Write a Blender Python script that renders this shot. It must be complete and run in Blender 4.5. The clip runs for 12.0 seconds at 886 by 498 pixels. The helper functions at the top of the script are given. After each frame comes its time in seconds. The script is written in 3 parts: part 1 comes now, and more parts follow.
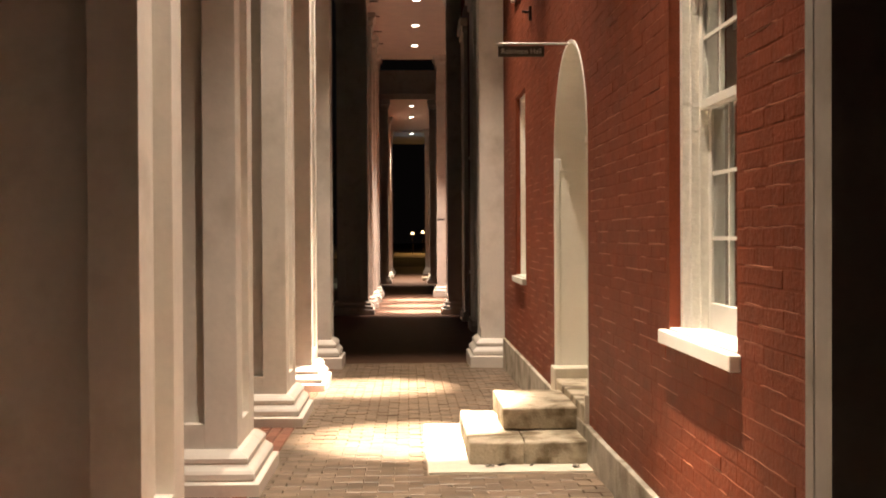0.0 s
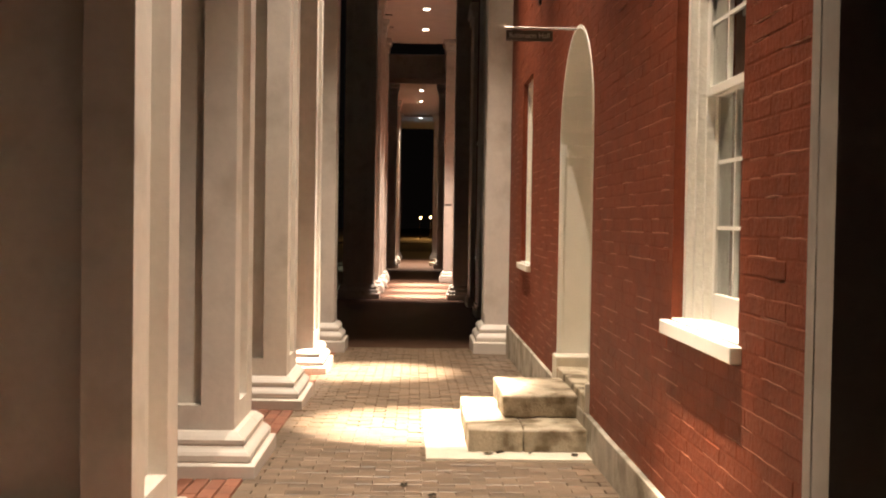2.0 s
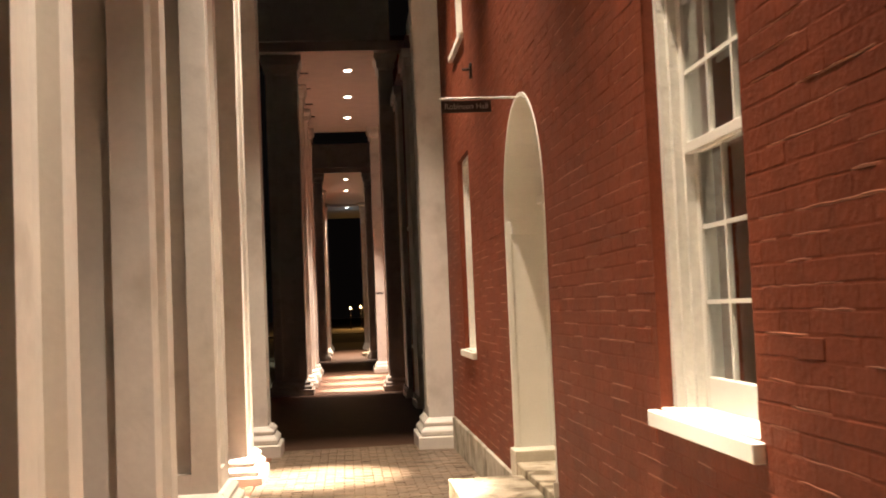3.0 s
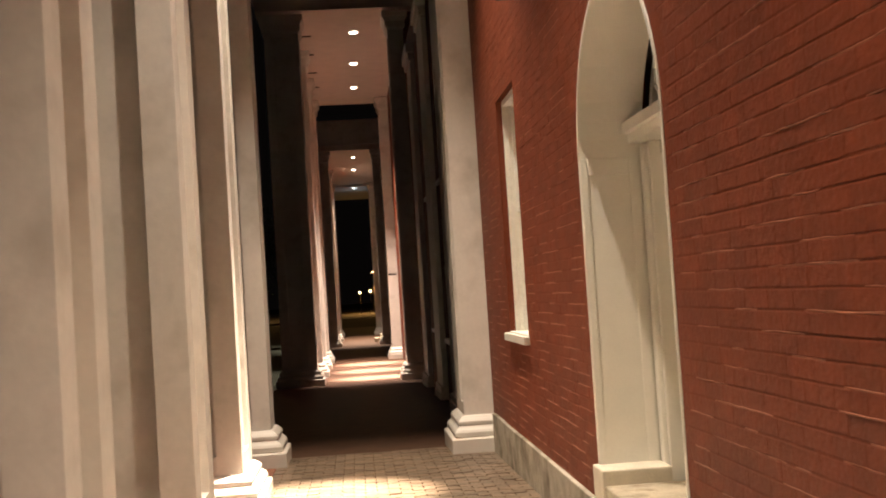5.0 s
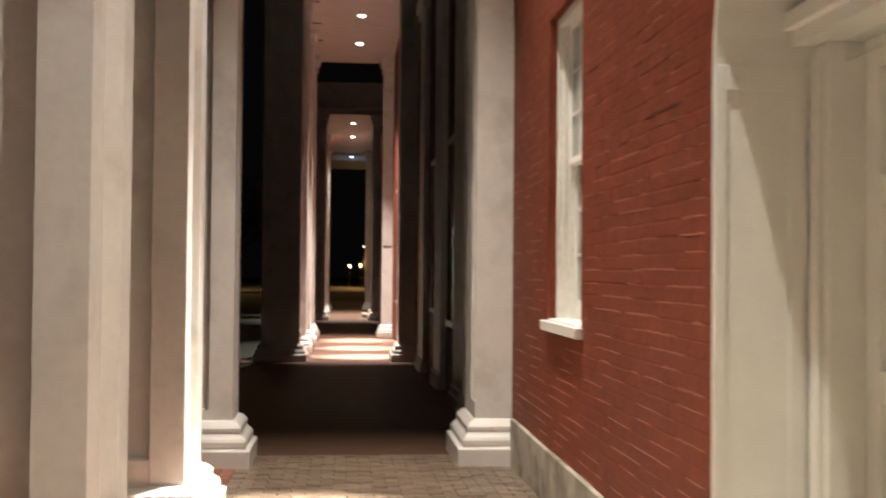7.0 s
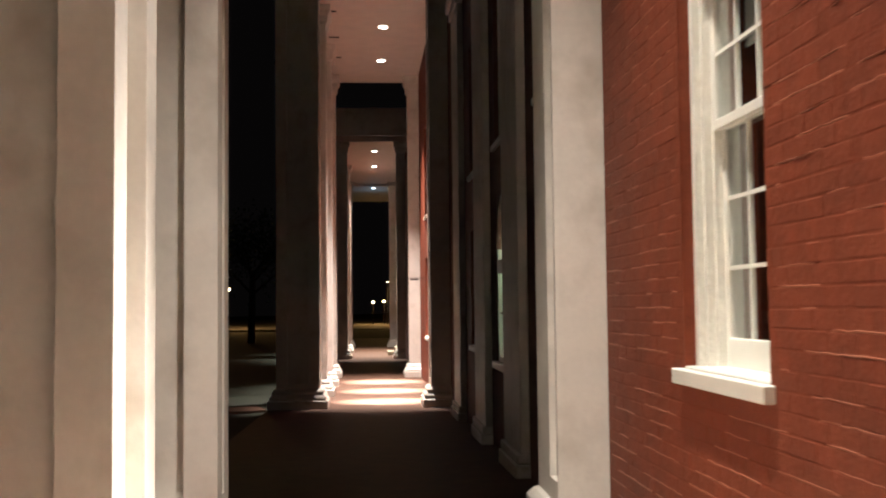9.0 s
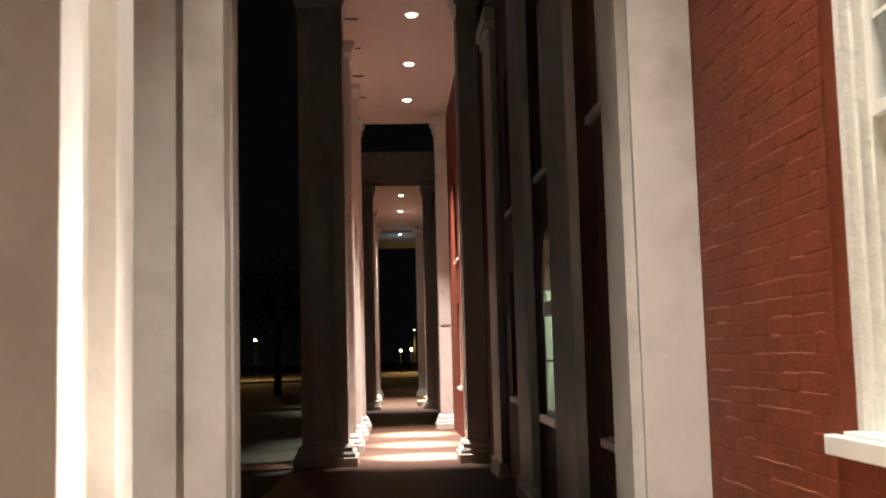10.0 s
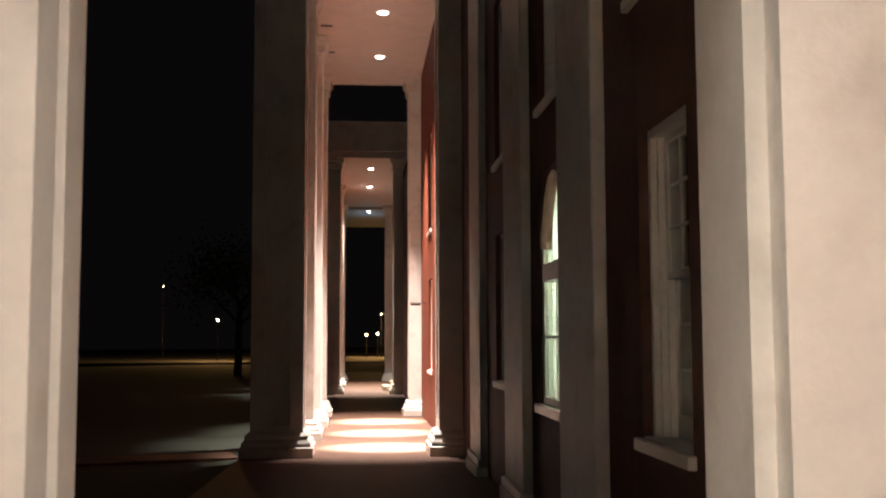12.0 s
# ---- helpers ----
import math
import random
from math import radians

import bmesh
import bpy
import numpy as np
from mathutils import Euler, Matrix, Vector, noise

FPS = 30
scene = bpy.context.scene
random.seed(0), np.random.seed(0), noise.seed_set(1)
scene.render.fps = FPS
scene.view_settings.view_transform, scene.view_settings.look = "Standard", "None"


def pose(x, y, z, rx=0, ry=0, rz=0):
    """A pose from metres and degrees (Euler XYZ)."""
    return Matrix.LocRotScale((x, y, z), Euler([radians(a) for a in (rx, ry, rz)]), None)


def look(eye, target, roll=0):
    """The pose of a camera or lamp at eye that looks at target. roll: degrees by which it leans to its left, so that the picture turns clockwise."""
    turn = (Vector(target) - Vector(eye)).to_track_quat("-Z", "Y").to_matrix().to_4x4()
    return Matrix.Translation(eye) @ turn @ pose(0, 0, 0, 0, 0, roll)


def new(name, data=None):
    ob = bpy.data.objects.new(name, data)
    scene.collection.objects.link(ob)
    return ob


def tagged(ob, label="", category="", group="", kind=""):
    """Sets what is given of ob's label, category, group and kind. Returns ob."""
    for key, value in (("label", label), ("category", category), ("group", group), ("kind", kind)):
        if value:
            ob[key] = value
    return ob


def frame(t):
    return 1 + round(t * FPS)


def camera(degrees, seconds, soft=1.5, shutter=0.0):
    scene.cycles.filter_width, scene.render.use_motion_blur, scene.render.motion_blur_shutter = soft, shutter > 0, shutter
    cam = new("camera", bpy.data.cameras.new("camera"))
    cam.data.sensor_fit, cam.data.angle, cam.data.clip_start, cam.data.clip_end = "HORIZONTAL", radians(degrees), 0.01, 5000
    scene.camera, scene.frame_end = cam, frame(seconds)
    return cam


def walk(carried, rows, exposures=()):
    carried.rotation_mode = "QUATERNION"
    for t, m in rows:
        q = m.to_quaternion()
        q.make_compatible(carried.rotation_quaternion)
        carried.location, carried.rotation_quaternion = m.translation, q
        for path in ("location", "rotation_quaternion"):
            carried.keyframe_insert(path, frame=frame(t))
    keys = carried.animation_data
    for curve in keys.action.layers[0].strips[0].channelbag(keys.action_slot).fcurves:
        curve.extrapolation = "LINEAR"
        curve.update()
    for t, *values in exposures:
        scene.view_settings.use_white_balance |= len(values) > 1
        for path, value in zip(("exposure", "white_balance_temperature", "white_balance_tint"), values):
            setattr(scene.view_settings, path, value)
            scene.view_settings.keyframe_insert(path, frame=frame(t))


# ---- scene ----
cam = camera(45.0, 12.0, 1.9, 0.5)
PATH = [
    (0, (0.442, 0.224, 1.773), (0.507, 2.223, 1.75), -0.3),
    (0.5, (0.459, 0.185, 1.803), (0.516, 2.184, 1.761), -0.7),
    (1, (0.458, 0.192, 1.789), (0.508, 2.19, 1.724), -0.6),
    (1.5, (0.463, 0.242, 1.767), (0.5, 2.24, 1.703), 0.0),
    (2, (0.481, 0.29, 1.766), (0.532, 2.289, 1.716), 0.9),
    (2.5, (0.461, 0.579, 1.781), (0.556, 2.576, 1.821), -1.3),
    (3, (0.416, 1.02, 1.778), (0.601, 3.008, 1.888), -2.4),
    (3.5, (0.407, 1.519, 1.779), (0.542, 3.512, 1.858), -3.2),
    (3.7, (0.352, 1.684, 1.771), (0.499, 3.678, 1.845), -3.5),
    (5.3, (0.346, 3.62, 1.689), (0.526, 5.61, 1.774), -3.5),
    (5.5, (0.372, 3.78, 1.675), (0.599, 5.765, 1.768), -2.3),
    (5.8, (0.329, 4.316, 1.679), (0.554, 6.302, 1.740), -0.9),
    (6, (0.337, 4.45, 1.675), (0.545, 6.438, 1.726), -1.9),
    (6.5, (0.338, 5.096, 1.649), (0.583, 7.081, 1.634), -0.6),
    (7, (0.303, 5.664, 1.635), (0.487, 7.655, 1.678), 0.5),
    (7.2, (0.28, 5.966, 1.648), (0.399, 7.962, 1.706), -0.1),
    (8.8, (0.295, 8.013, 1.586), (0.426, 10.005, 1.698), 0.1),
    (9, (0.281, 8.277, 1.597), (0.423, 10.269, 1.705), -0.6),
    (9.5, (0.205, 8.904, 1.592), (0.296, 10.898, 1.714), -1.9),
    (10, (0.206, 9.506, 1.611), (0.302, 11.494, 1.808), -1.5),
    (10.5, (0.158, 10.113, 1.542), (0.302, 12.1, 1.723), -1.2),
    (11, (0.183, 10.719, 1.52), (0.359, 12.703, 1.699), -2.1),
    (11.5, (0.163, 11.358, 1.482), (0.342, 13.345, 1.618), -1.2),
    (12, (0.249, 11.888, 1.484), (0.403, 13.875, 1.655), -0.2),
]
EXPOSURES = [(0, 0.12, 6500, 14), (1.8, 0.12, 6500, 14), (2.8, 0.34, 6500, 14), (3.6, 0.30, 6500, 13), (5.4, 0.16, 6250, 12), (6.0, 0.24, 5600, 9),
             (7.0, 0.24, 5450, 8), (9.0, 0.44, 5500, 8), (10.0, 0.48, 5450, 8), (10.5, 0.42, 5450, 8), (11.5, 0.32, 5500, 9), (12.0, 0.86, 5500, 8)]
walk(cam, [(r[0], look(*r[1:])) for r in PATH], EXPOSURES)

# ---- world and lamps ----
world = bpy.data.worlds.new("night_sky")
scene.world = world
world.use_nodes = True
wn = world.node_tree.nodes
wbg = wn["Background"]
wbg.inputs["Color"].default_value = (0.85, 0.64, 0.55, 1)
wbg.inputs["Strength"].default_value = 0.0018

WARM = (1.0, 0.83, 0.63)
PINK = (1.0, 0.78, 0.61)


def lamp(kind, name, place, energy, color, size=0.06, cone=0.0, blend=1.0, aim=None):
    data = bpy.data.lights.new(name, kind)
    data.energy, data.color = energy, color
    data.shadow_soft_size = size
    if kind == "SPOT":
        data.spot_size, data.spot_blend = radians(cone), blend
    ob = new(name, data)
    ob.matrix_world = look(place, aim if aim else (place[0], place[1] + 0.001, place[2] - 1))
    return ob


CEIL = 8.51
# downlights: place, energy and cone of the beam and of the spill, and where the beam meets the floor
P1_LAMPS = [(0.66, 4.95, 22000, 3800, 21, 54, 0.82, 4.95), (0.62, 8.95, 46000, 3300, 15, 55, 0.48, 8.97), (0.50, 12.6, 40000, 3700, 16, 59, -0.04, 12.5)]
P2_LAMPS = [(0.71, 30.65, 54000, 9500, 17, 42, 0.71, 30.65), (0.71, 34.34, 54000, 9500, 17, 60, 0.71, 34.34), (0.71, 37.94, 54000, 9500, 17, 54, 0.71, 37.94)]
P3_LAMPS = [(0.66, 55.3, 2600, 7000, 18, 66, 0.66, 55.3), (0.66, 60.4, 2600, 10000, 18, 82, 0.66, 60.4)]
for lamps, tone in ((P1_LAMPS, WARM), (P2_LAMPS, PINK), (P3_LAMPS, WARM)):
    for x, y, e1, e2, cone, wide, ax, ay in lamps:
        lamp("SPOT", "downlight_beam", (x, y, CEIL - 0.06), e1, tone, 0.05, cone, 0.95, (ax, ay + 0.001, 0))
        lamp("SPOT", "downlight_spill", (x, y, CEIL - 0.06), e2, tone, 0.05, wide, 1.0)
lamp("POINT", "far_porch_light", (0.69, 71.0, CEIL - 0.9), 6, (0.45, 0.78, 1.0), 0.1)

# ---- materials ----


def mat(name, color, rough=0.6, var=0.12, scale=6.0, fine=60.0, bump=0.15, metal=0.0, stain=None, stain_scale=1.2,
        stain_lo=0.55, stain_hi=0.75, per_piece=0.0, dist=0.004, spec=0.5):
    m = bpy.data.materials.new(name)
    m.use_nodes = True
    nt = m.node_tree
    n, l = nt.nodes, nt.links
    b = n["Principled BSDF"]
    b.inputs["Roughness"].default_value = rough
    b.inputs["Metallic"].default_value = metal
    b.inputs["Specular IOR Level"].default_value = spec
    tc = n.new("ShaderNodeTexCoord")
    geo = n.new("ShaderNodeNewGeometry")
    t1 = n.new("ShaderNodeTexNoise")
    t1.inputs["Scale"].default_value, t1.inputs["Detail"].default_value = scale, 6
    t2 = n.new("ShaderNodeTexNoise")
    t2.inputs["Scale"].default_value, t2.inputs["Detail"].default_value = fine, 4
    for t in (t1, t2):
        l.new(geo.outputs["Position"], t.inputs["Vector"])
    ramp = n.new("ShaderNodeMapRange")
    ramp.inputs["From Min"].default_value, ramp.inputs["From Max"].default_value = 0.3, 0.7
    ramp.inputs["To Min"].default_value, ramp.inputs["To Max"].default_value = 1 - var, 1 + var
    l.new(t1.outputs["Fac"], ramp.inputs["Value"])
    last = ramp.outputs["Result"]
    f2 = n.new("ShaderNodeMapRange")
    f2.inputs["From Min"].default_value, f2.inputs["From Max"].default_value = 0.3, 0.7
    f2.inputs["To Min"].default_value, f2.inputs["To Max"].default_value = 1 - var * 0.6, 1 + var * 0.6
    l.new(t2.outputs["Fac"], f2.inputs["Value"])
    mul = n.new("ShaderNodeMath")
    mul.operation = "MULTIPLY"
    l.new(last, mul.inputs[0])
    l.new(f2.outputs["Result"], mul.inputs[1])
    last = mul.outputs["Value"]
    if per_piece:
        oi = n.new("ShaderNodeObjectInfo")
        add = n.new("ShaderNodeMath")
        add.operation = "ADD"
        l.new(oi.outputs["Random"], add.inputs[0])
        l.new(geo.outputs["Random Per Island"], add.inputs[1])
        fr = n.new("ShaderNodeMath")
        fr.operation = "FRACT"
        l.new(add.outputs["Value"], fr.inputs[0])
        pr = n.new("ShaderNodeMapRange")
        pr.inputs["To Min"].default_value, pr.inputs["To Max"].default_value = 1 - per_piece, 1 + per_piece
        l.new(fr.outputs["Value"], pr.inputs["Value"])
        m2 = n.new("ShaderNodeMath")
        m2.operation = "MULTIPLY"
        l.new(last, m2.inputs[0])
        l.new(pr.outputs["Result"], m2.inputs[1])
        last = m2.outputs["Value"]
    base = n.new("ShaderNodeVectorMath")
    base.operation = "SCALE"
    base.inputs[0].default_value = color
    l.new(last, base.inputs["Scale"])
    out = base.outputs["Vector"]
    if stain:
        t3 = n.new("ShaderNodeTexNoise")
        t3.inputs["Scale"].default_value, t3.inputs["Detail"].default_value = stain_scale, 9
        l.new(geo.outputs["Position"], t3.inputs["Vector"])
        mr = n.new("ShaderNodeMapRange")
        mr.inputs["From Min"].default_value, mr.inputs["From Max"].default_value = stain_lo, stain_hi
        l.new(t3.outputs["Fac"], mr.inputs["Value"])
        mix = n.new("ShaderNodeMix")
        mix.data_type = "RGBA"
        l.new(mr.outputs["Result"], mix.inputs["Factor"])
        l.new(out, mix.inputs[6])
        mix.inputs[7].default_value = (*stain, 1)
        out = mix.outputs[2]
    l.new(out, b.inputs["Base Color"])
    if bump:
        ad = n.new("ShaderNodeMath")
        ad.operation = "ADD"
        l.new(t1.outputs["Fac"], ad.inputs[0])
        l.new(t2.outputs["Fac"], ad.inputs[1])
        bp = n.new("ShaderNodeBump")
        bp.inputs["Strength"].default_value, bp.inputs["Distance"].default_value = bump, dist
        l.new(ad.outputs["Value"], bp.inputs["Height"])
        l.new(bp.outputs["Normal"], b.inputs["Normal"])
    return m


M_PIER = mat("painted_stucco", (0.74, 0.70, 0.64), 0.5, 0.05, 3.0, 22, 0.28, stain=(0.50, 0.455, 0.39), stain_scale=2.6, stain_lo=0.54, stain_hi=0.84, dist=0.006)
M_BASE = mat("painted_pier_base", (0.74, 0.69, 0.62), 0.45, 0.04, 5.0, 60, 0.15, stain=(0.45, 0.40, 0.33), stain_scale=4, stain_lo=0.62, stain_hi=0.8)
M_WHITE = mat("white_gloss_paint", (0.80, 0.78, 0.71), 0.32, 0.03, 4.0, 70, 0.10)
M_OLDPAINT = mat("thick_old_white_paint", (0.80, 0.78, 0.71), 0.34, 0.05, 20.0, 60, 0.5, dist=0.010)
M_DOOR = mat("white_door_paint", (0.80, 0.79, 0.72), 0.22, 0.02, 3.0, 60, 0.06)
M_BRICK = mat("painted_red_brick", (0.170, 0.040, 0.0170), 0.60, 0.13, 6.0, 42, 0.55, per_piece=0.07, dist=0.007, spec=0.2)
M_MORTAR = mat("red_washed_mortar", (0.165, 0.039, 0.0165), 0.65, 0.12, 14.0, 70, 0.4, dist=0.006, spec=0.16)
# same red paint as the wall, lightened to add the highlight along ridges
M_RIDGE = mat("highlit_mortar_ridge", (0.30, 0.105, 0.055), 0.5, 0.1, 14.0, 70, 0.3, dist=0.004, spec=0.3)
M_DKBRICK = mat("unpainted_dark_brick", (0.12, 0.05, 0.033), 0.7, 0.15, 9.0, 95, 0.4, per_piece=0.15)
M_PAVER = mat("walk_paver", (0.175, 0.125, 0.085), 0.42, 0.20, 8.0, 70, 0.5, per_piece=0.32, stain=(0.10, 0.075, 0.05), stain_scale=2.2, stain_lo=0.56, stain_hi=0.82, dist=0.005)
M_REDPAVER = mat("red_edge_paver", (0.24, 0.095, 0.055), 0.65, 0.15, 8.0, 70, 0.5, per_piece=0.25, dist=0.005)
M_BED = mat("sanded_joint", (0.30, 0.24, 0.17), 0.9, 0.2, 20.0, 150, 0.5)
# red brick colour lowered to include the lack of light past the portico
M_WALK = mat("shade_dark_brick_walk", (0.092, 0.044, 0.023), 0.7, 0.2, 5.0, 60, 0.4)
M_STONE = mat("worn_limestone", (0.47, 0.405, 0.30), 0.75, 0.16, 6.0, 55, 0.8, stain=(0.15, 0.11, 0.06), stain_scale=4.6, stain_lo=0.47, stain_hi=0.64, dist=0.01)
M_PLINTH = mat("grey_plinth_stone", (0.40, 0.355, 0.28), 0.8, 0.18, 7.0, 60, 0.8, stain=(0.16, 0.135, 0.09), stain_scale=2.6, stain_lo=0.5, stain_hi=0.68, dist=0.01)
M_SLAB = mat("pale_concrete", (0.62, 0.57, 0.47), 0.8, 0.08, 8.0, 80, 0.4)
M_CEIL = mat("ceiling_paint", (0.70, 0.60, 0.54), 0.6, 0.05, 2.5, 40, 0.1)
M_METAL = mat("dark_painted_metal", (0.03, 0.022, 0.018), 0.5, 0.2, 20, 90, 0.1)
M_STEEL = mat("grey_steel_bar", (0.45, 0.42, 0.40), 0.35, 0.1, 20, 90, 0.05, metal=0.9)
M_LETTER = mat("pale_lettering", (0.45, 0.43, 0.40), 0.6, 0.03, 20, 90, 0.0)
# grass green taken almost to black, so the colour itself holds the night
M_GRASS = mat("night_darkened_lawn", (0.018, 0.024, 0.012), 0.9, 0.35, 1.2, 22, 0.9, dist=0.03)
M_ROAD = mat("asphalt_road", (0.055, 0.052, 0.05), 0.85, 0.15, 3, 60, 0.3)
M_BARK = mat("tree_bark", (0.06, 0.045, 0.03), 0.9, 0.3, 6, 30, 0.9, dist=0.02)
M_LEAF = mat("tree_leaf", (0.045, 0.07, 0.025), 0.7, 0.2, 3, 30, 0.2)
# dark base colour carries the gloom of the unlit rooms
M_ROOM = mat("darkened_room_wall", (0.10, 0.085, 0.07), 0.9, 0.1, 3, 30, 0.0)
M_LITROOM = mat("lit_room_wall", (0.72, 0.75, 0.70), 0.9, 0.05, 3, 30, 0.0)
M_BLIND = mat("pale_window_shade", (0.55, 0.53, 0.48), 0.9, 0.05, 3, 60, 0.1)
M_ROOF = mat("slate_roof", (0.06, 0.06, 0.065), 0.7, 0.2, 4, 40, 0.3)


def glow(name, color, strength):
    m = bpy.data.materials.new(name)
    m.use_nodes = True
    b = m.node_tree.nodes["Principled BSDF"]
    b.inputs["Base Color"].default_value = (*color, 1)
    b.inputs["Emission Color"].default_value = (*color, 1)
    b.inputs["Emission Strength"].default_value = strength
    return m


M_LENS = glow("downlight_lens", (1.0, 0.86, 0.68), 14)
M_GLOBE = glow("street_lamp_globe", (1.0, 0.74, 0.38), 10)
M_COOLLENS = glow("cool_lamp_lens", (0.9, 1.0, 0.95), 8)

M_SHADE = bpy.data.materials.new("translucent_shade")
M_SHADE.use_nodes = True
sn = M_SHADE.node_tree.nodes
tl = sn.new("ShaderNodeBsdfTranslucent")
tl.inputs["Color"].default_value = (0.85, 0.84, 0.72, 1)
M_SHADE.node_tree.links.new(tl.outputs[0], sn["Material Output"].inputs[0])

M_GLASS = bpy.data.materials.new("window_glass")
M_GLASS.use_nodes = True
gb = M_GLASS.node_tree.nodes["Principled BSDF"]
gb.inputs["Base Color"].default_value = (0.93, 0.96, 0.95, 1)
gb.inputs["Roughness"].default_value = 0.02
gb.inputs["Transmission Weight"].default_value = 1.0
gb.inputs["IOR"].default_value = 1.5

# ---- mesh helpers ----


def box(bm, x0, x1, y0, y1, z0, z1):
    r = bmesh.ops.create_cube(bm, size=1.0)["verts"]
    for v in r:
        v.co = Vector(((x0 + x1) / 2 + v.co.x * (x1 - x0), (y0 + y1) / 2 + v.co.y * (y1 - y0), (z0 + z1) / 2 + v.co.z * (z1 - z0)))
    return r


def soften(bm, w=0.006, seg=2):
    bmesh.ops.bevel(bm, geom=[e for e in bm.edges if e.calc_face_angle(0) > 0.5], offset=w, segments=seg, affect="EDGES", profile=0.6)


def part(name, bm, material, parent=None, label=""):
    me = bpy.data.meshes.new(name)
    bm.to_mesh(me)
    bm.free()
    me.materials.append(material)
    ob = new(name, me)
    if parent:
        ob.parent = parent
    if label:
        ob["label"] = label
    return ob


def block(name, dims, material, parent=None, bevel=0.0, label="", seg=2):
    bm = bmesh.new()
    box(bm, *dims)
    if bevel:
        soften(bm, bevel, seg)
    return part(name, bm, material, parent, label)


def structure(ob, label="", category=""):
    return tagged(ob, label, category, "", "structure")


def thing(name, place, label, category, group=""):
    e = new(name)
    e.location = place
    return tagged(e, label, category, group)


def prism(bm, outline, x0, x1):
    """An outline in (y, z) drawn out from x0 to x1."""
    a = [bm.verts.new((x0, y, z)) for y, z in outline]
    b = [bm.verts.new((x1, y, z)) for y, z in outline]
    k = len(outline)
    fa = bm.faces.new(a)
    fb = bm.faces.new(b[::-1])
    for i in range(k):
        bm.faces.new((a[i], b[i], b[(i + 1) % k], a[(i + 1) % k]))
    bmesh.ops.recalc_face_normals(bm, faces=bm.faces)
    bmesh.ops.triangulate(bm, faces=[fa, fb])


def arch_points(yc, half, z_spring, rise, steps=18):
    return [(yc + half * math.cos(math.pi * i / steps), z_spring + rise * math.sin(math.pi * i / steps)) for i in range(steps + 1)]


# ---- ground ----
bm = bmesh.new()
xs = [-400, -60, -14, -2.2, -0.2, 1.6, 6, 60, 400]
ys = [-120, -20, -6, 0, 5, 10, 14.6, 19, 23, 28, 34, 45, 58, 85, 120, 400]


def floor_z(y):
    """The walk falls gently all along."""
    if y < 14.6:
        return 0.02 * (14.6 - y)
    return -0.0215 * (y - 14.6) if y < 34 else max(-0.417 - 0.006 * (y - 34), -0.56)


def ground_z(y):
    return floor_z(max(y, -6)) - 0.06


grid = [[bm.verts.new((x, y, ground_z(y) - (0.12 if x < -2 else 0) - (0.5 if x < -50 else 0))) for x in xs] for y in ys]
for j in range(len(ys) - 1):
    for i in range(len(xs) - 1):
        bm.faces.new((grid[j][i], grid[j][i + 1], grid[j + 1][i + 1], grid[j + 1][i]))
structure(part("ground", bm, M_GRASS), "lawn falling away from the walk, night darkness in its colour", "lawn")

# ---- brick walk surface beds ----
def strip(x0, x1, cuts, drop, thick=0.12):
    bm = bmesh.new()
    rows = [[bm.verts.new((x, y, floor_z(y) - drop - t)) for x, t in ((x0, 0), (x1, 0), (x1, thick), (x0, thick))] for y in cuts]
    for a, b in zip(rows, rows[1:]):
        for k in range(4):
            bm.faces.new((a[k], a[(k + 1) % 4], b[(k + 1) % 4], b[k]))
    bm.faces.new(rows[0])
    bm.faces.new(rows[-1])
    bmesh.ops.recalc_face_normals(bm, faces=bm.faces)
    return bm


structure(part("floor_bed", strip(-1.6, 1.76, (-6, 5, 14.6, 15.35), 0.009), M_BED), "sandy joints under the brick walk", "floor")
structure(part("floor_walk", strip(-1.6, 2.6, (15.35, 20, 25, 30, 34, 45, 58, 84), 0.004), M_WALK), "red brick walk, darkened in colour for the unlit stretch", "walkway")

# ---- piers of the porticos ----


def pier(name, x_in, y0, depth, width, z0, top, label, group, panel_z=0.47, stile=0.21, rec=0.09, tall=1.0):
    """Square pier whose corridor face lies at x_in and whose first face lies at y0."""
    e = thing(name, (x_in - width / 2, y0 + depth / 2, z0), label, "pier", group)
    hx, hy = abs(width) / 2, depth / 2
    h = top - z0
    block("shaft", (-hx + rec, hx - rec, -hy + rec, hy - rec, 0.25, h), M_PIER, e)
    for sx in (-1, 1):
        for sy in (-1, 1):
            xa, xb = sorted((sx * hx, sx * (hx - stile)))
            ya, yb = sorted((sy * hy, sy * (hy - stile)))
            block("corner_stile", (xa, xb, ya, yb, 0.25, h), M_PIER, e, 0.004)
    for za, zb in ((0.25, panel_z), (h - 0.5, h)):
        for sy in (-1, 1):
            ya, yb = sorted((sy * (hy - 0.001), sy * (hy - rec - 0.004)))
            block("panel_rail", (-hx + stile, hx - stile, ya, yb, za, zb), M_PIER, e)
        for sx in (-1, 1):
            xa, xb = sorted((sx * (hx - 0.001), sx * (hx - rec - 0.004)))
            block("panel_rail", (xa, xb, -hy + stile, hy - stile, za, zb), M_PIER, e)
    pier_base(e, hx, hy, tall=tall)
    pier_capital(e, hx, hy, h)
    return e


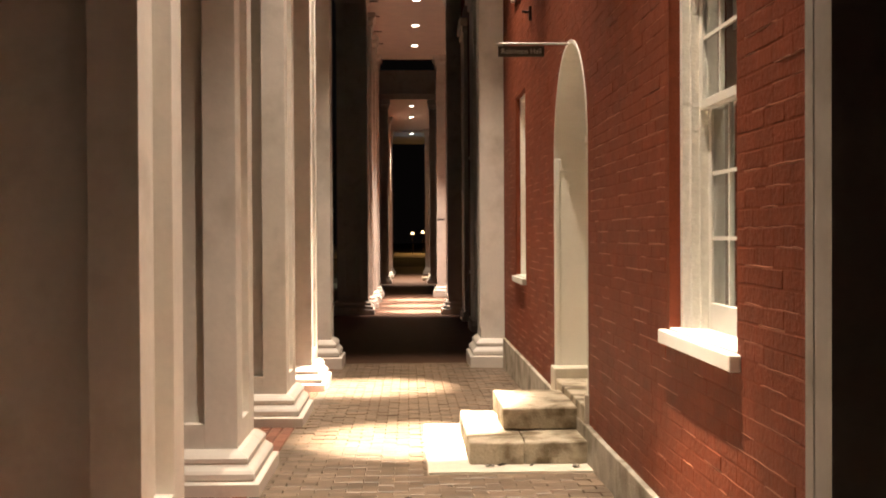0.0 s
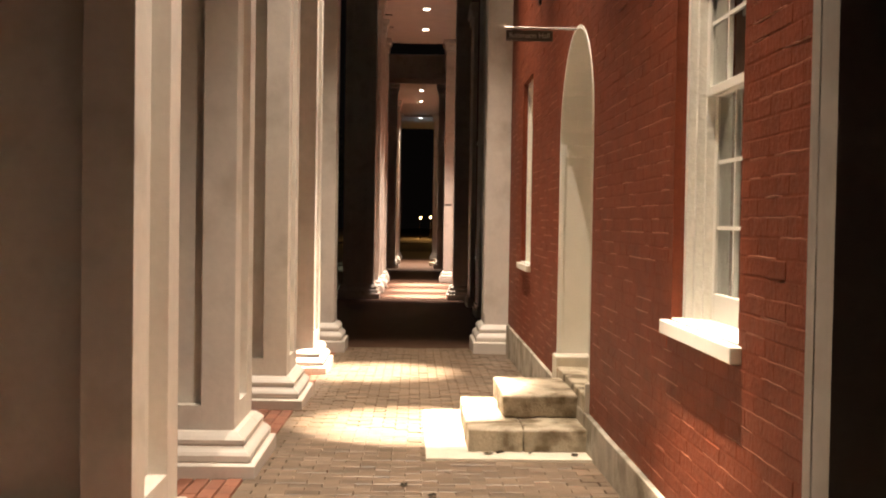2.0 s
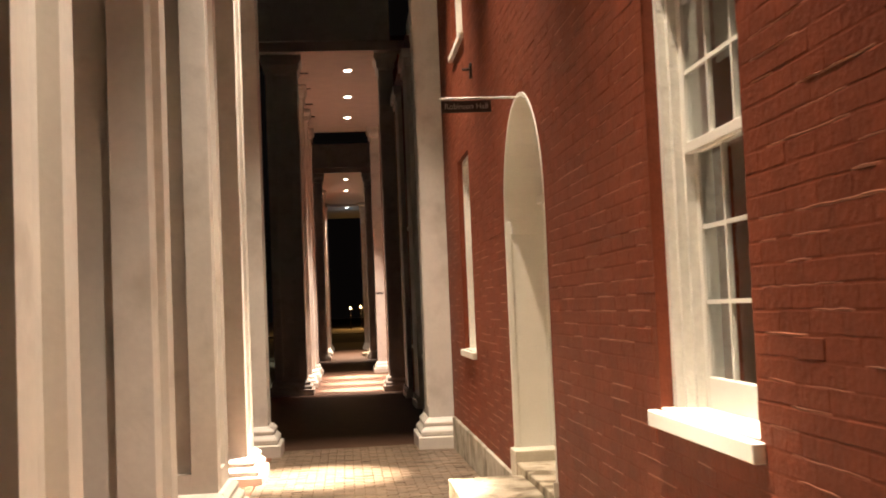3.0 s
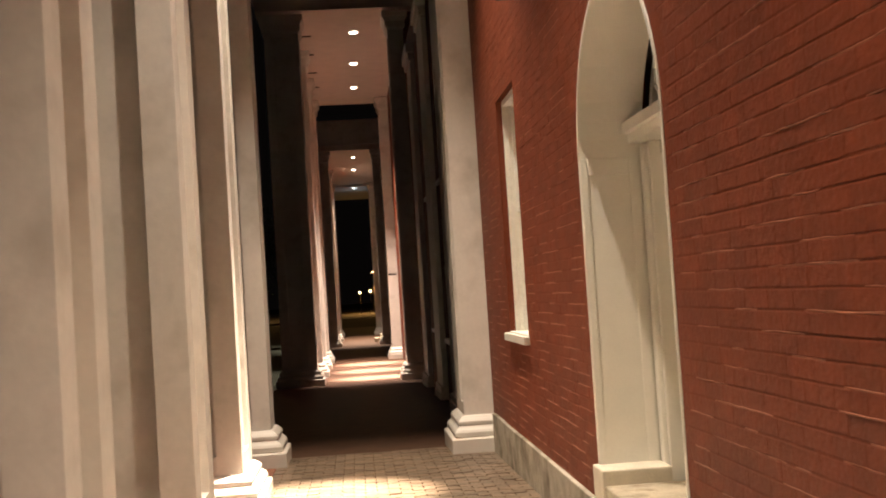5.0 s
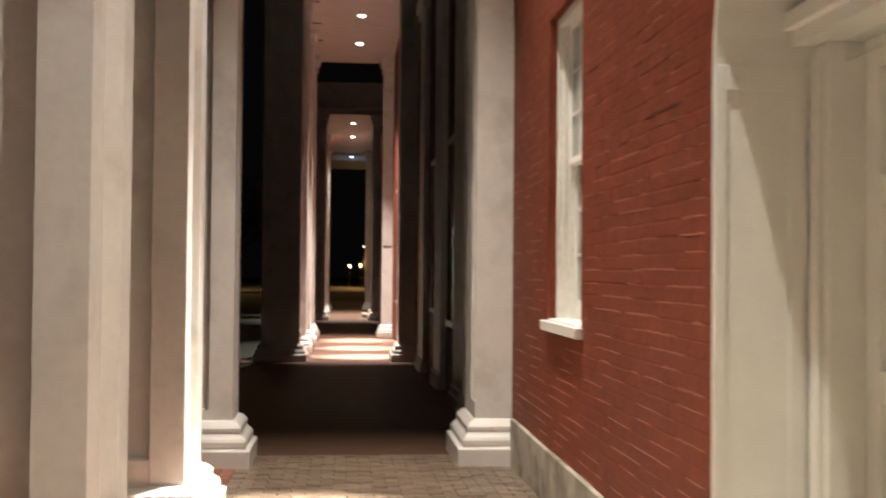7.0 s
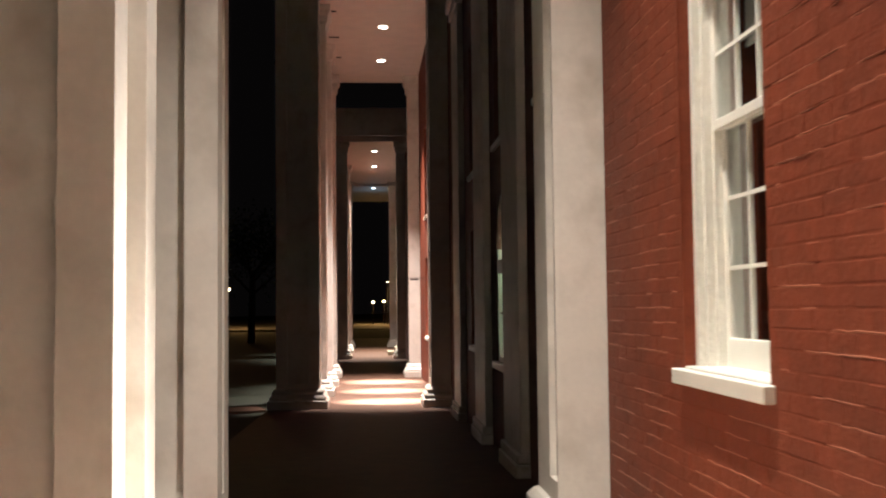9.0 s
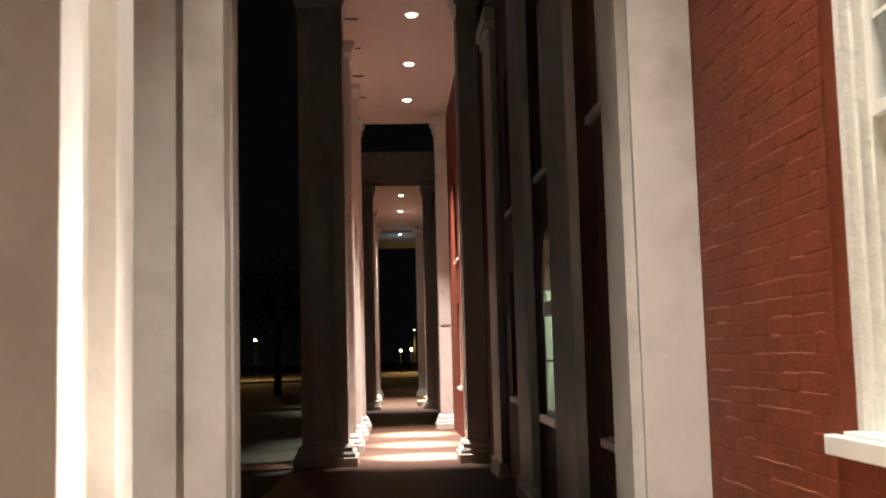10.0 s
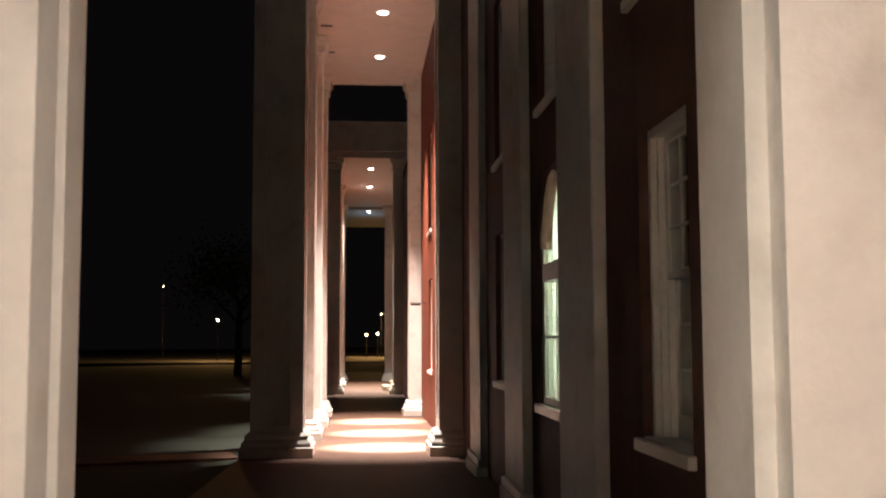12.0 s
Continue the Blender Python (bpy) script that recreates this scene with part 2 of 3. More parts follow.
def ring_profile(bm, hx, hy, prof):
    rings = []
    for d, z in prof:
        rings.append([bm.verts.new((sx * (hx + d), sy * (hy + d), z)) for sx, sy in ((-1, -1), (1, -1), (1, 1), (-1, 1))])
    for a, b in zip(rings, rings[1:]):
        for i in range(4):
            bm.faces.new((a[i], a[(i + 1) % 4], b[(i + 1) % 4], b[i]))
    bm.faces.new(rings[0][::-1])
    bm.faces.new(rings[-1])


def pier_capital(e, hx, hy, h):
    bm = bmesh.new()
    ring_profile(bm, hx, hy, [(0.002, h - 0.44), (0.05, h - 0.38), (0.05, h - 0.24), (0.075, h - 0.20), (0.115, h - 0.14), (0.115, h - 0.004)])
    part("capital", bm, M_PIER, e)


def pier_base(e, hx, hy, proj=0.155, tall=1.0):
    bm = bmesh.new()
    ring_profile(bm, hx, hy, [(d, z * tall) for d, z in [(proj, -0.05), (proj, 0.145), (proj - 0.012, 0.155), (proj - 0.03, 0.16)]])
    part("plinth", bm, M_BASE, e)
    bm = bmesh.new()
    ring_profile(bm, hx, hy, [(d, z * tall) for d, z in [(proj - 0.045, 0.158), (proj - 0.035, 0.175), (proj - 0.035, 0.215), (proj - 0.05, 0.24), (proj - 0.075, 0.265), (proj - 0.085, 0.28)]])
    part("lower_moulding", bm, M_BASE, e)
    bm = bmesh.new()
    ring_profile(bm, hx, hy, [(d, z * tall) for d, z in [(proj - 0.09, 0.278), (proj - 0.08, 0.295), (proj - 0.08, 0.325), (proj - 0.10, 0.35), (0.03, 0.375), (0.002, 0.385)]])
    part("upper_moulding", bm, M_BASE, e)


G1 = "square piers of the lit portico"
L1 = "tall white-painted square pier with recessed panels and moulded base"
pier("square_pier", -0.61, 2.1, 0.65, 0.82, floor_z(2.1), CEIL, L1, G1)
pier("square_pier", -0.65, 4.61, 0.83, 0.82, floor_z(4.6) - 0.09, CEIL, "tall square pier, its face shaded dark, with recessed panels", G1, tall=0.82)
for y0, d in ((7.05, 0.72), (9.80, 0.77), (12.29, 0.79)):
    pier("square_pier", -0.65, y0, d, 0.82, floor_z(y0) - 0.035, CEIL, L1, G1, tall=0.82)
pier("square_pier", -0.61, 14.75, 0.50, 0.82, floor_z(14.75), CEIL, L1, G1, stile=0.2)
L2 = "tall square pier of the next portico, lit on its inner side"
for i in range(4):
    y0 = 28.8 + 3.72 * i
    pier("square_pier", -0.63, y0, 0.80, 0.82, floor_z(y0), CEIL, L2, "square piers of the next portico")
for i in range(3):
    y0 = 53.0 + 7.0 * i
    pier("square_pier", -0.52, y0, 0.80, 0.82, floor_z(y0), CEIL, "far square pier in warm light", "square piers of the far portico")

# wall pilasters
LP = "white-painted wall pilaster with a panelled side and moulded base"


def wall_pilaster(x_in, x_wall, y0, depth, z0, top, label=LP, front=0.15, back=0.15):
    w = x_wall - x_in
    e = thing("wall_pilaster", (x_in + w / 2, y0 + depth / 2, z0), label, "pilaster", "wall pilasters")
    hx, hy, h = w / 2, depth / 2, top - z0
    rec = 0.07
    block("shaft", (-hx + rec, hx, -hy, hy, 0.3, h), M_PIER, e)
    for nm, ya, yb, za, zb in (("corner_stile", -hy, -hy + front, 0.3, h), ("corner_stile", hy - back, hy, 0.3, h), ("panel_rail", -hy + front, hy - back, 0.3, 0.52), ("panel_rail", -hy + front, hy - back, h - 0.5, h)):
        block(nm, (-hx, -hx + rec, ya, yb, za, zb), M_PIER, e)
    pier_base(e, hx, hy)
    pier_capital(e, hx, hy, h)
    return e


wall_pilaster(1.39, 1.75, 2.59, 0.16, floor_z(2.1), CEIL, "shallow wall pilaster with its face in shadow", front=0.10, back=0.05)
wall_pilaster(1.43, 1.75, 14.77, 0.75, floor_z(14.6), CEIL, front=0.04, back=0.46)
wall_pilaster(1.49, 1.87, 28.8, 0.80, floor_z(28.8), CEIL, "dark-fronted wall pilaster of the next portico")
wall_pilaster(1.52, 1.87, 39.96, 0.80, floor_z(40), CEIL, "lit wall pilaster at the end of the next portico")
wall_pilaster(1.52, 1.9, 53.0, 0.80, floor_z(53), CEIL, "far wall pilaster in warm light")
wall_pilaster(1.52, 1.9, 67.0, 0.80, floor_z(67), CEIL, "far wall pilaster in warm light")

# ---- ceilings and end beams ----
for nm, x0, x1, y0, y1 in (("ceiling_near", -1.6, 2.2, 1.9, 15.5), ("ceiling_middle", -1.6, 2.2, 28.4, 40.95), ("ceiling_far", -1.5, 2.2, 52.7, 67.9)):
    structure(block(nm, (x0, x1, y0, y1, CEIL, CEIL + 0.25), M_CEIL), "painted portico ceiling with recessed downlights", "ceiling")
structure(block("ceiling_end", (-1.5, 2.2, 69.0, 78.0, CEIL, CEIL + 0.25), M_CEIL), "far porch ceiling under a cool lamp", "ceiling")
for nm, x0, x1, y0, y1 in (("trim_near", -1.65, 1.7, 1.85, 15.55), ("trim_middle", -1.65, 1.8, 28.3, 41.0), ("trim_far", -1.55, 2.3, 52.6, 67.95)):
    structure(block(nm, (x0, x1, y0, y1, CEIL + 0.25, CEIL + 1.4), M_PIER), "painted entablature above the portico", "entablature")


def downlight(x, y, lens, label):
    e = thing("ceiling_downlight", (x, y, CEIL), label, "light", "recessed ceiling downlights")
    bm = bmesh.new()
    bmesh.ops.create_cone(bm, cap_ends=True, segments=24, radius1=0.10, radius2=0.10, depth=0.012, matrix=Matrix.Translation((0, 0, -0.020)))
    part("lens", bm, lens, e)
    bm = bmesh.new()
    bmesh.ops.create_cone(bm, cap_ends=True, segments=24, radius1=0.145, radius2=0.155, depth=0.014, matrix=Matrix.Translation((0, 0, -0.007)))
    part("trim_ring", bm, M_WHITE, e)


for x, y, *_ in P1_LAMPS + P2_LAMPS + P3_LAMPS:
    downlight(x, y, M_LENS, "round recessed downlight glowing warm in the ceiling")
downlight(0.69, 70.0, M_COOLLENS, "round recessed downlight glowing cool in the ceiling")

for y in (30.9, 33.0, 35.4, 37.6):
    v = thing("ceiling_vent", (-0.52, y, CEIL), "narrow dark slotted vent at the ceiling edge", "vent", "ceiling edge vents")
    block("frame", (-0.13, 0.13, -0.05, 0.05, -0.012, 0.0), M_METAL, v, 0.003)
    for k in (-0.025, 0.0, 0.025):
        block("slat", (-0.115, 0.115, k - 0.006, k + 0.006, -0.018, -0.0125), M_METAL, v)

# ---- walls with openings ----


def wall_x(name, xf, thick, y0, y1, z0, z1, holes, material, label, back=None):
    """A wall whose face lies at xf and looks toward -x, with rectangular holes (ya, yb, za, zb)."""
    bm = bmesh.new()
    ycuts = sorted({y0, y1, *[h[0] for h in holes], *[h[1] for h in holes]})
    zcuts = sorted({z0, z1, *[h[2] for h in holes], *[h[3] for h in holes]})
    for ya, yb in zip(ycuts, ycuts[1:]):
        run = None
        for za, zb in zip(zcuts, zcuts[1:]):
            solid = not any(h[0] <= ya and yb <= h[1] and h[2] <= za and zb <= h[3] for h in holes)
            if solid:
                run = [za, zb] if run is None else [run[0], zb]
            if run and (not solid or zb == zcuts[-1]):
                box(bm, xf, xf + thick, ya, yb, run[0], run[1])
                run = None
    return structure(part(name, bm, material), label, "wall")


WX = 1.75
W1 = (4.45, 5.56, 1.30, 3.43)
W2 = (12.12, 13.19, 1.30, 3.44)
W2U = (12.12, 13.19, 4.68, 6.60)
W1U = (4.45, 5.56, 4.68, 6.60)
DOOR = (7.98, 9.77)
D_SPRING, D_RISE = 2.46, 0.895
wall_x("wall_hall", WX + 0.004, 0.45, 2.5, 15.0, -0.2, 9.0,
       [W1, W2, W2U, W1U, (DOOR[0], DOOR[1], 0.30, D_SPRING + D_RISE)], M_MORTAR, "red-painted brick wall of the hall")
# arch spandrels
bm = bmesh.new()
yc, half = (DOOR[0] + DOOR[1]) / 2, (DOOR[1] - DOOR[0]) / 2
arc = arch_points(yc, half, D_SPRING, D_RISE)
ztop = D_SPRING + D_RISE
for a, b in zip(arc, arc[1:]):
    prism(bm, [(a[0], a[1]), (b[0], b[1]), (b[0], ztop + 0.001), (a[0], ztop + 0.001)], WX + 0.004, WX + 0.36)
structure(part("wall_arch", bm, M_MORTAR), "brick arch above the doorway", "wall")


def room(name, x0, x1, y0, y1, z0, z1, material, label):
    bm = bmesh.new()
    box(bm, x0, x1, y0, y1, z0, z1)
    bmesh.ops.reverse_faces(bm, faces=bm.faces)
    bmesh.ops.delete(bm, geom=[f for f in bm.faces if f.calc_center_median().x < x0 + 0.01], context="FACES_ONLY")
    bmesh.ops.solidify(bm, geom=bm.faces[:], thickness=-0.05)
    return structure(part(name, bm, material), label, "wall")


# closed boxes behind the glass, their walls coloured dark as if unlit
room("wall_room", 2.22, 5.5, 2.6, 7.8, 0.3, 8.4, M_ROOM, "walls of the room behind the windows, unlit darkness in their colour")
room("wall_room", 2.22, 5.5, 10.0, 14.9, 0.3, 8.4, M_ROOM, "walls of the room behind the windows, unlit darkness in their colour")
room("wall_lobby", 2.55, 5.5, 7.9, 9.9, 0.3, 4.0, M_ROOM, "lobby behind the door, unlit darkness in its colour")


def sash_window(opening, xf, group, label, rows=3, cols=3, material=None):
    ya, yb, za, zb = opening
    mt = material or M_WHITE
    e = thing("sash_window", (xf, (ya + yb) / 2, za), label, "window", group)
    e.location = (0, 0, 0)
    fx = xf + 0.06
    bm = bmesh.new()
    for dims in ((fx, fx + 0.20, ya, ya + 0.05, za, zb), (fx, fx + 0.20, yb - 0.05, yb, za, zb), (fx, fx + 0.20, ya + 0.05, yb - 0.05, zb - 0.05, zb)):
        box(bm, *dims)
    for k, (o, w) in enumerate(((0.05, 0.03), (0.08, 0.022))):
        x = fx + 0.035 + 0.04 * k
        box(bm, x, fx + 0.20, ya + o, ya + o + w, za, zb - 0.05)
        box(bm, x, fx + 0.20, yb - o - w, yb - o, za, zb - 0.05)
    part("frame", bm, M_OLDPAINT, e)
    bm = bmesh.new()
    prism(bm, [(ya - 0.05, za - 0.07), (yb + 0.05, za - 0.07), (yb + 0.05, za + 0.0), (ya - 0.05, za + 0.0)], xf - 0.045, xf + 0.003)
    box(bm, xf + 0.004, xf + 0.26, ya + 0.001, yb - 0.001, za - 0.06, za + 0.012)
    soften(bm, 0.005, 1)
    part("sill", bm, mt, e)
    zm = za + (zb - za) * 0.533
    for nm, x, z0, z1, low in (("lower_sash", fx + 0.115, za + 0.012, zm, 0.13), ("upper_sash", fx + 0.072, zm - 0.045, zb - 0.05, 0.045)):
        y0, y1 = ya + 0.10, yb - 0.10
        bm = bmesh.new()
        st = 0.042
        box(bm, x, x + 0.035, y0, y0 + st, z0, z1)
        box(bm, x, x + 0.035, y1 - st, y1, z0, z1)
        box(bm, x, x + 0.035, y0 + st, y1 - st, z0, z0 + low)
        box(bm, x, x + 0.035, y0 + st, y1 - st, z1 - 0.045, z1)
        soften(bm, 0.003, 1)
        sash = part(nm, bm, mt, e)
        gy0, gy1, gz0, gz1 = y0 + st, y1 - st, z0 + low, z1 - 0.045
        for c in range(1, cols):
            y = gy0 + (gy1 - gy0) * c / cols
            block("muntin", (x + 0.006, x + 0.03, y - 0.009, y + 0.009, gz0, gz1), mt, sash)
        for r in range(1, rows):
            z = gz0 + (gz1 - gz0) * r / rows
            block("muntin", (x + 0.008, x + 0.028, gy0, gy1, z - 0.009, z + 0.009), mt, sash)
        g = block("pane", (x + 0.016, x + 0.020, gy0, gy1, gz0, gz1), M_GLASS, sash)
        g.visible_shadow = False
    block("shade_roll", (fx + 0.24, fx + 0.25, ya + 0.10, yb - 0.10, zm + 0.35, zb - 0.06), M_BLIND, e, label="pale roller shade half drawn")
    return e


WL = "white-painted nine-over-nine sash window with a projecting sill"
sash_window(W1, WX, "sash windows of the hall", WL)
sash_window(W2, WX, "sash windows of the hall", WL)
sash_window(W2U, WX, "sash windows of the hall", "upper white sash window with a projecting sill")
sash_window(W1U, WX, "sash windows of the hall", "upper white sash window with a projecting sill")

# ---- doorway ----
door = thing("entrance_door", (0, 0, 0), "white-painted panelled door set deep in an arched reveal", "door")
RX = WX + 0.40
bm = bmesh.new()
box(bm, WX - 0.002, RX, DOOR[1] - 0.03, DOOR[1] - 0.001, 0.58, D_SPRING + 0.02)
box(bm, WX - 0.002, RX, DOOR[0] + 0.001, DOOR[0] + 0.03, 0.58, D_SPRING + 0.02)
arc_o = arch_points(yc, half - 0.001, D_SPRING, D_RISE - 0.001, 24)
arc_i = arch_points(yc, half - 0.03, D_SPRING, D_RISE - 0.03, 24)
for i in range(24):
    prism(bm, [arc_o[i], arc_o[i + 1], arc_i[i + 1], arc_i[i]], WX - 0.002, RX)
part("reveal_lining", bm, M_WHITE, door)
for y_in, side in ((DOOR[1] - 0.03, -1), (DOOR[0] + 0.03, 1)):
    for x0, x1, z0, z1 in ((WX + 0.0, WX + 0.045, 0.62, D_SPRING), (RX - 0.10, RX - 0.031, 0.62, D_SPRING), (WX + 0.046, RX - 0.101, D_SPRING - 0.10, D_SPRING)):
        ya, yb = sorted((y_in + side * 0.0005, y_in + side * 0.010))
        block("jamb_moulding", (x0, x1, ya, yb, z0, z1), M_WHITE, door, 0.004)
bm = bmesh.new()
for ya, yb in ((DOOR[0] + 0.03, DOOR[0] + 0.16), (DOOR[1] - 0.16, DOOR[1] - 0.03)):
    box(bm, RX, RX + 0.18, ya, yb, 0.50, 2.54)
    box(bm, RX - 0.03, RX, ya + 0.03, yb - 0.03, 0.50, 2.52)
soften(bm, 0.006, 2)
part("door_frame", bm, M_WHITE, door)
bm = bmesh.new()
box(bm, RX - 0.13, RX + 0.15, DOOR[0] + 0.03, DOOR[1] - 0.03, 2.60, 2.665)
box(bm, RX - 0.09, RX + 0.15, DOOR[0] + 0.031, DOOR[1] - 0.031, 2.54, 2.60)
part("transom", bm, M_WHITE, door)
# fanlight
bm = bmesh.new()
fan_o = arch_points(yc, half - 0.032, D_SPRING, D_RISE - 0.032, 24)
fan_i = arch_points(yc, half - 0.09, D_SPRING, D_RISE - 0.09, 24)
for i in range(24):
    prism(bm, [fan_o[i], fan_o[i + 1], fan_i[i + 1], fan_i[i]], RX + 0.04, RX + 0.10)
for k in range(1, 6):
    a = math.pi * k / 6
    p = Vector((math.cos(a) * (half - 0.09), math.sin(a) * (D_RISE - 0.09)))
    q = p.normalized() * 0.16
    t = Vector((-p.y, p.x)).normalized() * 0.011
    prism(bm, [(yc + q.x + t.x, D_SPRING + q.y + t.y), (yc + p.x + t.x, D_SPRING + p.y + t.y), (yc + p.x - t.x, D_SPRING + p.y - t.y), (yc + q.x - t.x, D_SPRING + q.y - t.y)], RX + 0.05, RX + 0.085)
fo = arch_points(yc, 0.18, D_SPRING, 0.18, 12)
fi = arch_points(yc, 0.155, D_SPRING, 0.155, 12)
for i in range(12):
    prism(bm, [fo[i], fo[i + 1], fi[i + 1], fi[i]], RX + 0.05, RX + 0.085)
fan = part("fanlight", bm, M_WHITE, door)
bm = bmesh.new()
prism(bm, arch_points(yc, half - 0.05, D_SPRING, D_RISE - 0.05, 20), RX + 0.066, RX + 0.070)
g = part("pane", bm, M_GLASS, fan)
g.visible_shadow = False


def door_leaf(y0, y1, z0, z1, x):
    bm = bmesh.new()
    st = 0.11
    zs = [z0, z0 + 0.20, z0 + 0.62, z0 + 0.74, z0 + 1.36, z0 + 1.47, z1 - 0.12, z1]
    box(bm, x + 0.030, x + 0.055, y0, y1, z0, z1)
    ym = (y0 + y1) / 2
    for a, b in ((y0, y0 + st), (y1 - st, y1)):
        box(bm, x, x + 0.0295, a, b, z0, z1)
    box(bm, x, x + 0.0295, ym - 0.05, ym + 0.05, z0, z1)
    for i in (0, 2, 4, 6):
        for a, b in ((y0 + st, ym - 0.05), (ym + 0.05, y1 - st)):
            box(bm, x, x + 0.0295, a, b, zs[i], zs[i + 1])
    leaf = part("door_leaf", bm, M_DOOR, door)
    for i in (1, 3, 5):
        for a, b in ((y0 + st, ym - 0.05), (ym + 0.05, y1 - st)):
            pb = bmesh.new()
            o = [(a + 0.012, zs[i] + 0.012), (b - 0.012, zs[i] + 0.012), (b - 0.012, zs[i + 1] - 0.012), (a + 0.012, zs[i + 1] - 0.012)]
            q = [(a + 0.05, zs[i] + 0.05), (b - 0.05, zs[i] + 0.05), (b - 0.05, zs[i + 1] - 0.05), (a + 0.05, zs[i + 1] - 0.05)]
            vo = [pb.verts.new((x + 0.0296, *c)) for c in o]
            vq = [pb.verts.new((x + 0.014, *c)) for c in q]
            pb.faces.new(vq)
            for k in range(4):
                pb.faces.new((vo[k], vo[(k + 1) % 4], vq[(k + 1) % 4], vq[k]))
            bmesh.ops.recalc_face_normals(pb, faces=pb.faces)
            part("raised_panel", pb, M_DOOR, leaf)
    return leaf


leaf_a = door_leaf(DOOR[0] + 0.162, yc - 0.002, 0.54, 2.538, RX + 0.15)
leaf_b = door_leaf(yc + 0.002, DOOR[1] - 0.162, 0.54, 2.538, RX + 0.15)
bm = bmesh.new()
bmesh.ops.create_uvsphere(bm, u_segments=16, v_segments=10, radius=0.028, matrix=Matrix.Translation((RX + 0.10, yc + 0.07, 1.50)))
bmesh.ops.create_cone(bm, cap_ends=True, segments=12, radius1=0.012, radius2=0.012, depth=0.05, matrix=Matrix.Translation((RX + 0.125, yc + 0.07, 1.50)) @ Matrix.Rotation(radians(90), 4, "Y"))
part("knob", bm, M_STEEL, leaf_b, "small metal door knob")

# stone threshold and steps
st = thing("door_threshold", (0, 0, 0), "pale worn stone threshold under the door", "threshold")
for dims in ((WX - 0.03, RX + 0.2, DOOR[0] + 0.002, DOOR[1] - 0.25, 0.20, 0.53), (WX - 0.035, RX - 0.02, DOOR[1] - 0.248, DOOR[1] + 0.02, 0.20, 0.617),
             (WX - 0.03, RX - 0.02, DOOR[0] - 0.02, DOOR[0] + 0.001, 0.20, 0.617)):
    block("stone", dims, M_STONE if dims[5] < 0.55 else M_SLAB, st, 0.012)


def rough_stone(name, dims, parent, seed):
    bm = bmesh.new()
    box(bm, *dims)
    bmesh.ops.subdivide_edges(bm, edges=bm.edges, cuts=7, use_grid_fill=True)
    soften(bm, 0.014, 2)
    for v in bm.verts:
        p = v.co * 5 + Vector((seed, seed, 0))
        v.co += 0.011 * noise.noise_vector(p) + 0.005 * noise.noise_vector(p * 4)
    ob = part(name, bm, M_STONE, parent)
    for poly in ob.data.polygons:
        poly.use_smooth = True
    return ob


steps = thing("stone_steps", (0, 0, 0), "worn limestone entrance steps with dark weathered faces", "steps")
rough_stone("lower_step", (0.873, 1.27, 7.84, 9.30, 0.08, 0.30), steps, 1)
rough_stone("lower_step", (1.275, 1.735, 7.84, 9.30, 0.08, 0.30), steps, 4)
rough_stone("upper_step", (1.155, 1.735, 8.31, 9.27, 0.30, 0.47), steps, 9)
structure(part("pavement_slab", strip(0.575, 1.715, (7.57, 9.75), -0.008), M_SLAB), "pale concrete pad under the stone steps", "slab")

# plinth course
pl = structure(new("baseboard_plinth"), "weathered grey stone plinth course along the wall", "plinth")
y = 2.75
random.seed(5)
while y < 14.6:
    ln = min(random.uniform(0.9, 1.5), 14.64 - y)
    if ln > 0.05:
        block("plinth_stone", (WX - 0.035, WX + 0.003, y + 0.003, y + ln - 0.003, -0.1, 0.40 + random.uniform(-0.004, 0.004)), M_PLINTH, pl, 0.008)
    y += ln

# ---- hanging sign ----
sign = thing("hanging_sign", (0, 0, 0), "small dark hanging sign with pale lettering on a bracket", "sign")
SY, SZ = 8.90, 3.335
bm = bmesh.new()
bmesh.ops.create_cone(bm, cap_ends=True, segments=12, radius1=0.010, radius2=0.010, depth=0.67, matrix=Matrix.Translation((1.505, SY, SZ)) @ Matrix.Rotation(radians(90), 4, "Y"))
part("bracket_bar", bm, M_STEEL, sign, "thin pale metal bar")
block("board", (1.18, 1.556, SY - 0.008, SY + 0.008, SZ - 0.105, SZ - 0.018), M_METAL, sign, 0.003)
for x in (1.23, 1.50):
    block("hanger", (x - 0.004, x + 0.004, SY - 0.004, SY + 0.004, SZ - 0.02, SZ), M_METAL, sign)
cu = bpy.data.curves.new("lettering", "FONT")
cu.body, cu.size, cu.align_x, cu.align_y, cu.extrude = "Robinson Hall", 0.058, "CENTER", "CENTER", 0.001
tx = new("lettering_curve", cu)
bpy.context.view_layer.update()
me = bpy.data.meshes.new_from_object(tx.evaluated_get(bpy.context.evaluated_depsgraph_get()))
bpy.data.objects.remove(tx)
me.materials.append(M_LETTER)
tm = new("lettering", me)
tm.matrix_world = Matrix.Translation((1.368, SY - 0.0095, SZ - 0.062)) @ Matrix.Rotation(radians(90), 4, "X")
tm.parent = sign
block("wall_plate", (1.80, 1.86, SY - 0.02, SY + 0.02, SZ - 0.012, SZ + 0.012), M_METAL, sign)

hook = thing("wall_hook", (0, 0, 0), "small dark iron bracket fixed to the brick wall", "bracket")
bm = bmesh.new()
box(bm, 1.725, 1.752, 11.46, 11.52, 4.05, 4.20)
soften(bm, 0.006, 1)
part("plate", bm, M_METAL, hook)
bm = bmesh.new()
bmesh.ops.create_cone(bm, cap_ends=True, segments=10, radius1=0.012, radius2=0.012, depth=0.07, matrix=Matrix.Translation((1.69, 11.49, 4.14)) @ Matrix.Rotation(radians(90), 4, "Y"))
part("arm", bm, M_METAL, hook)

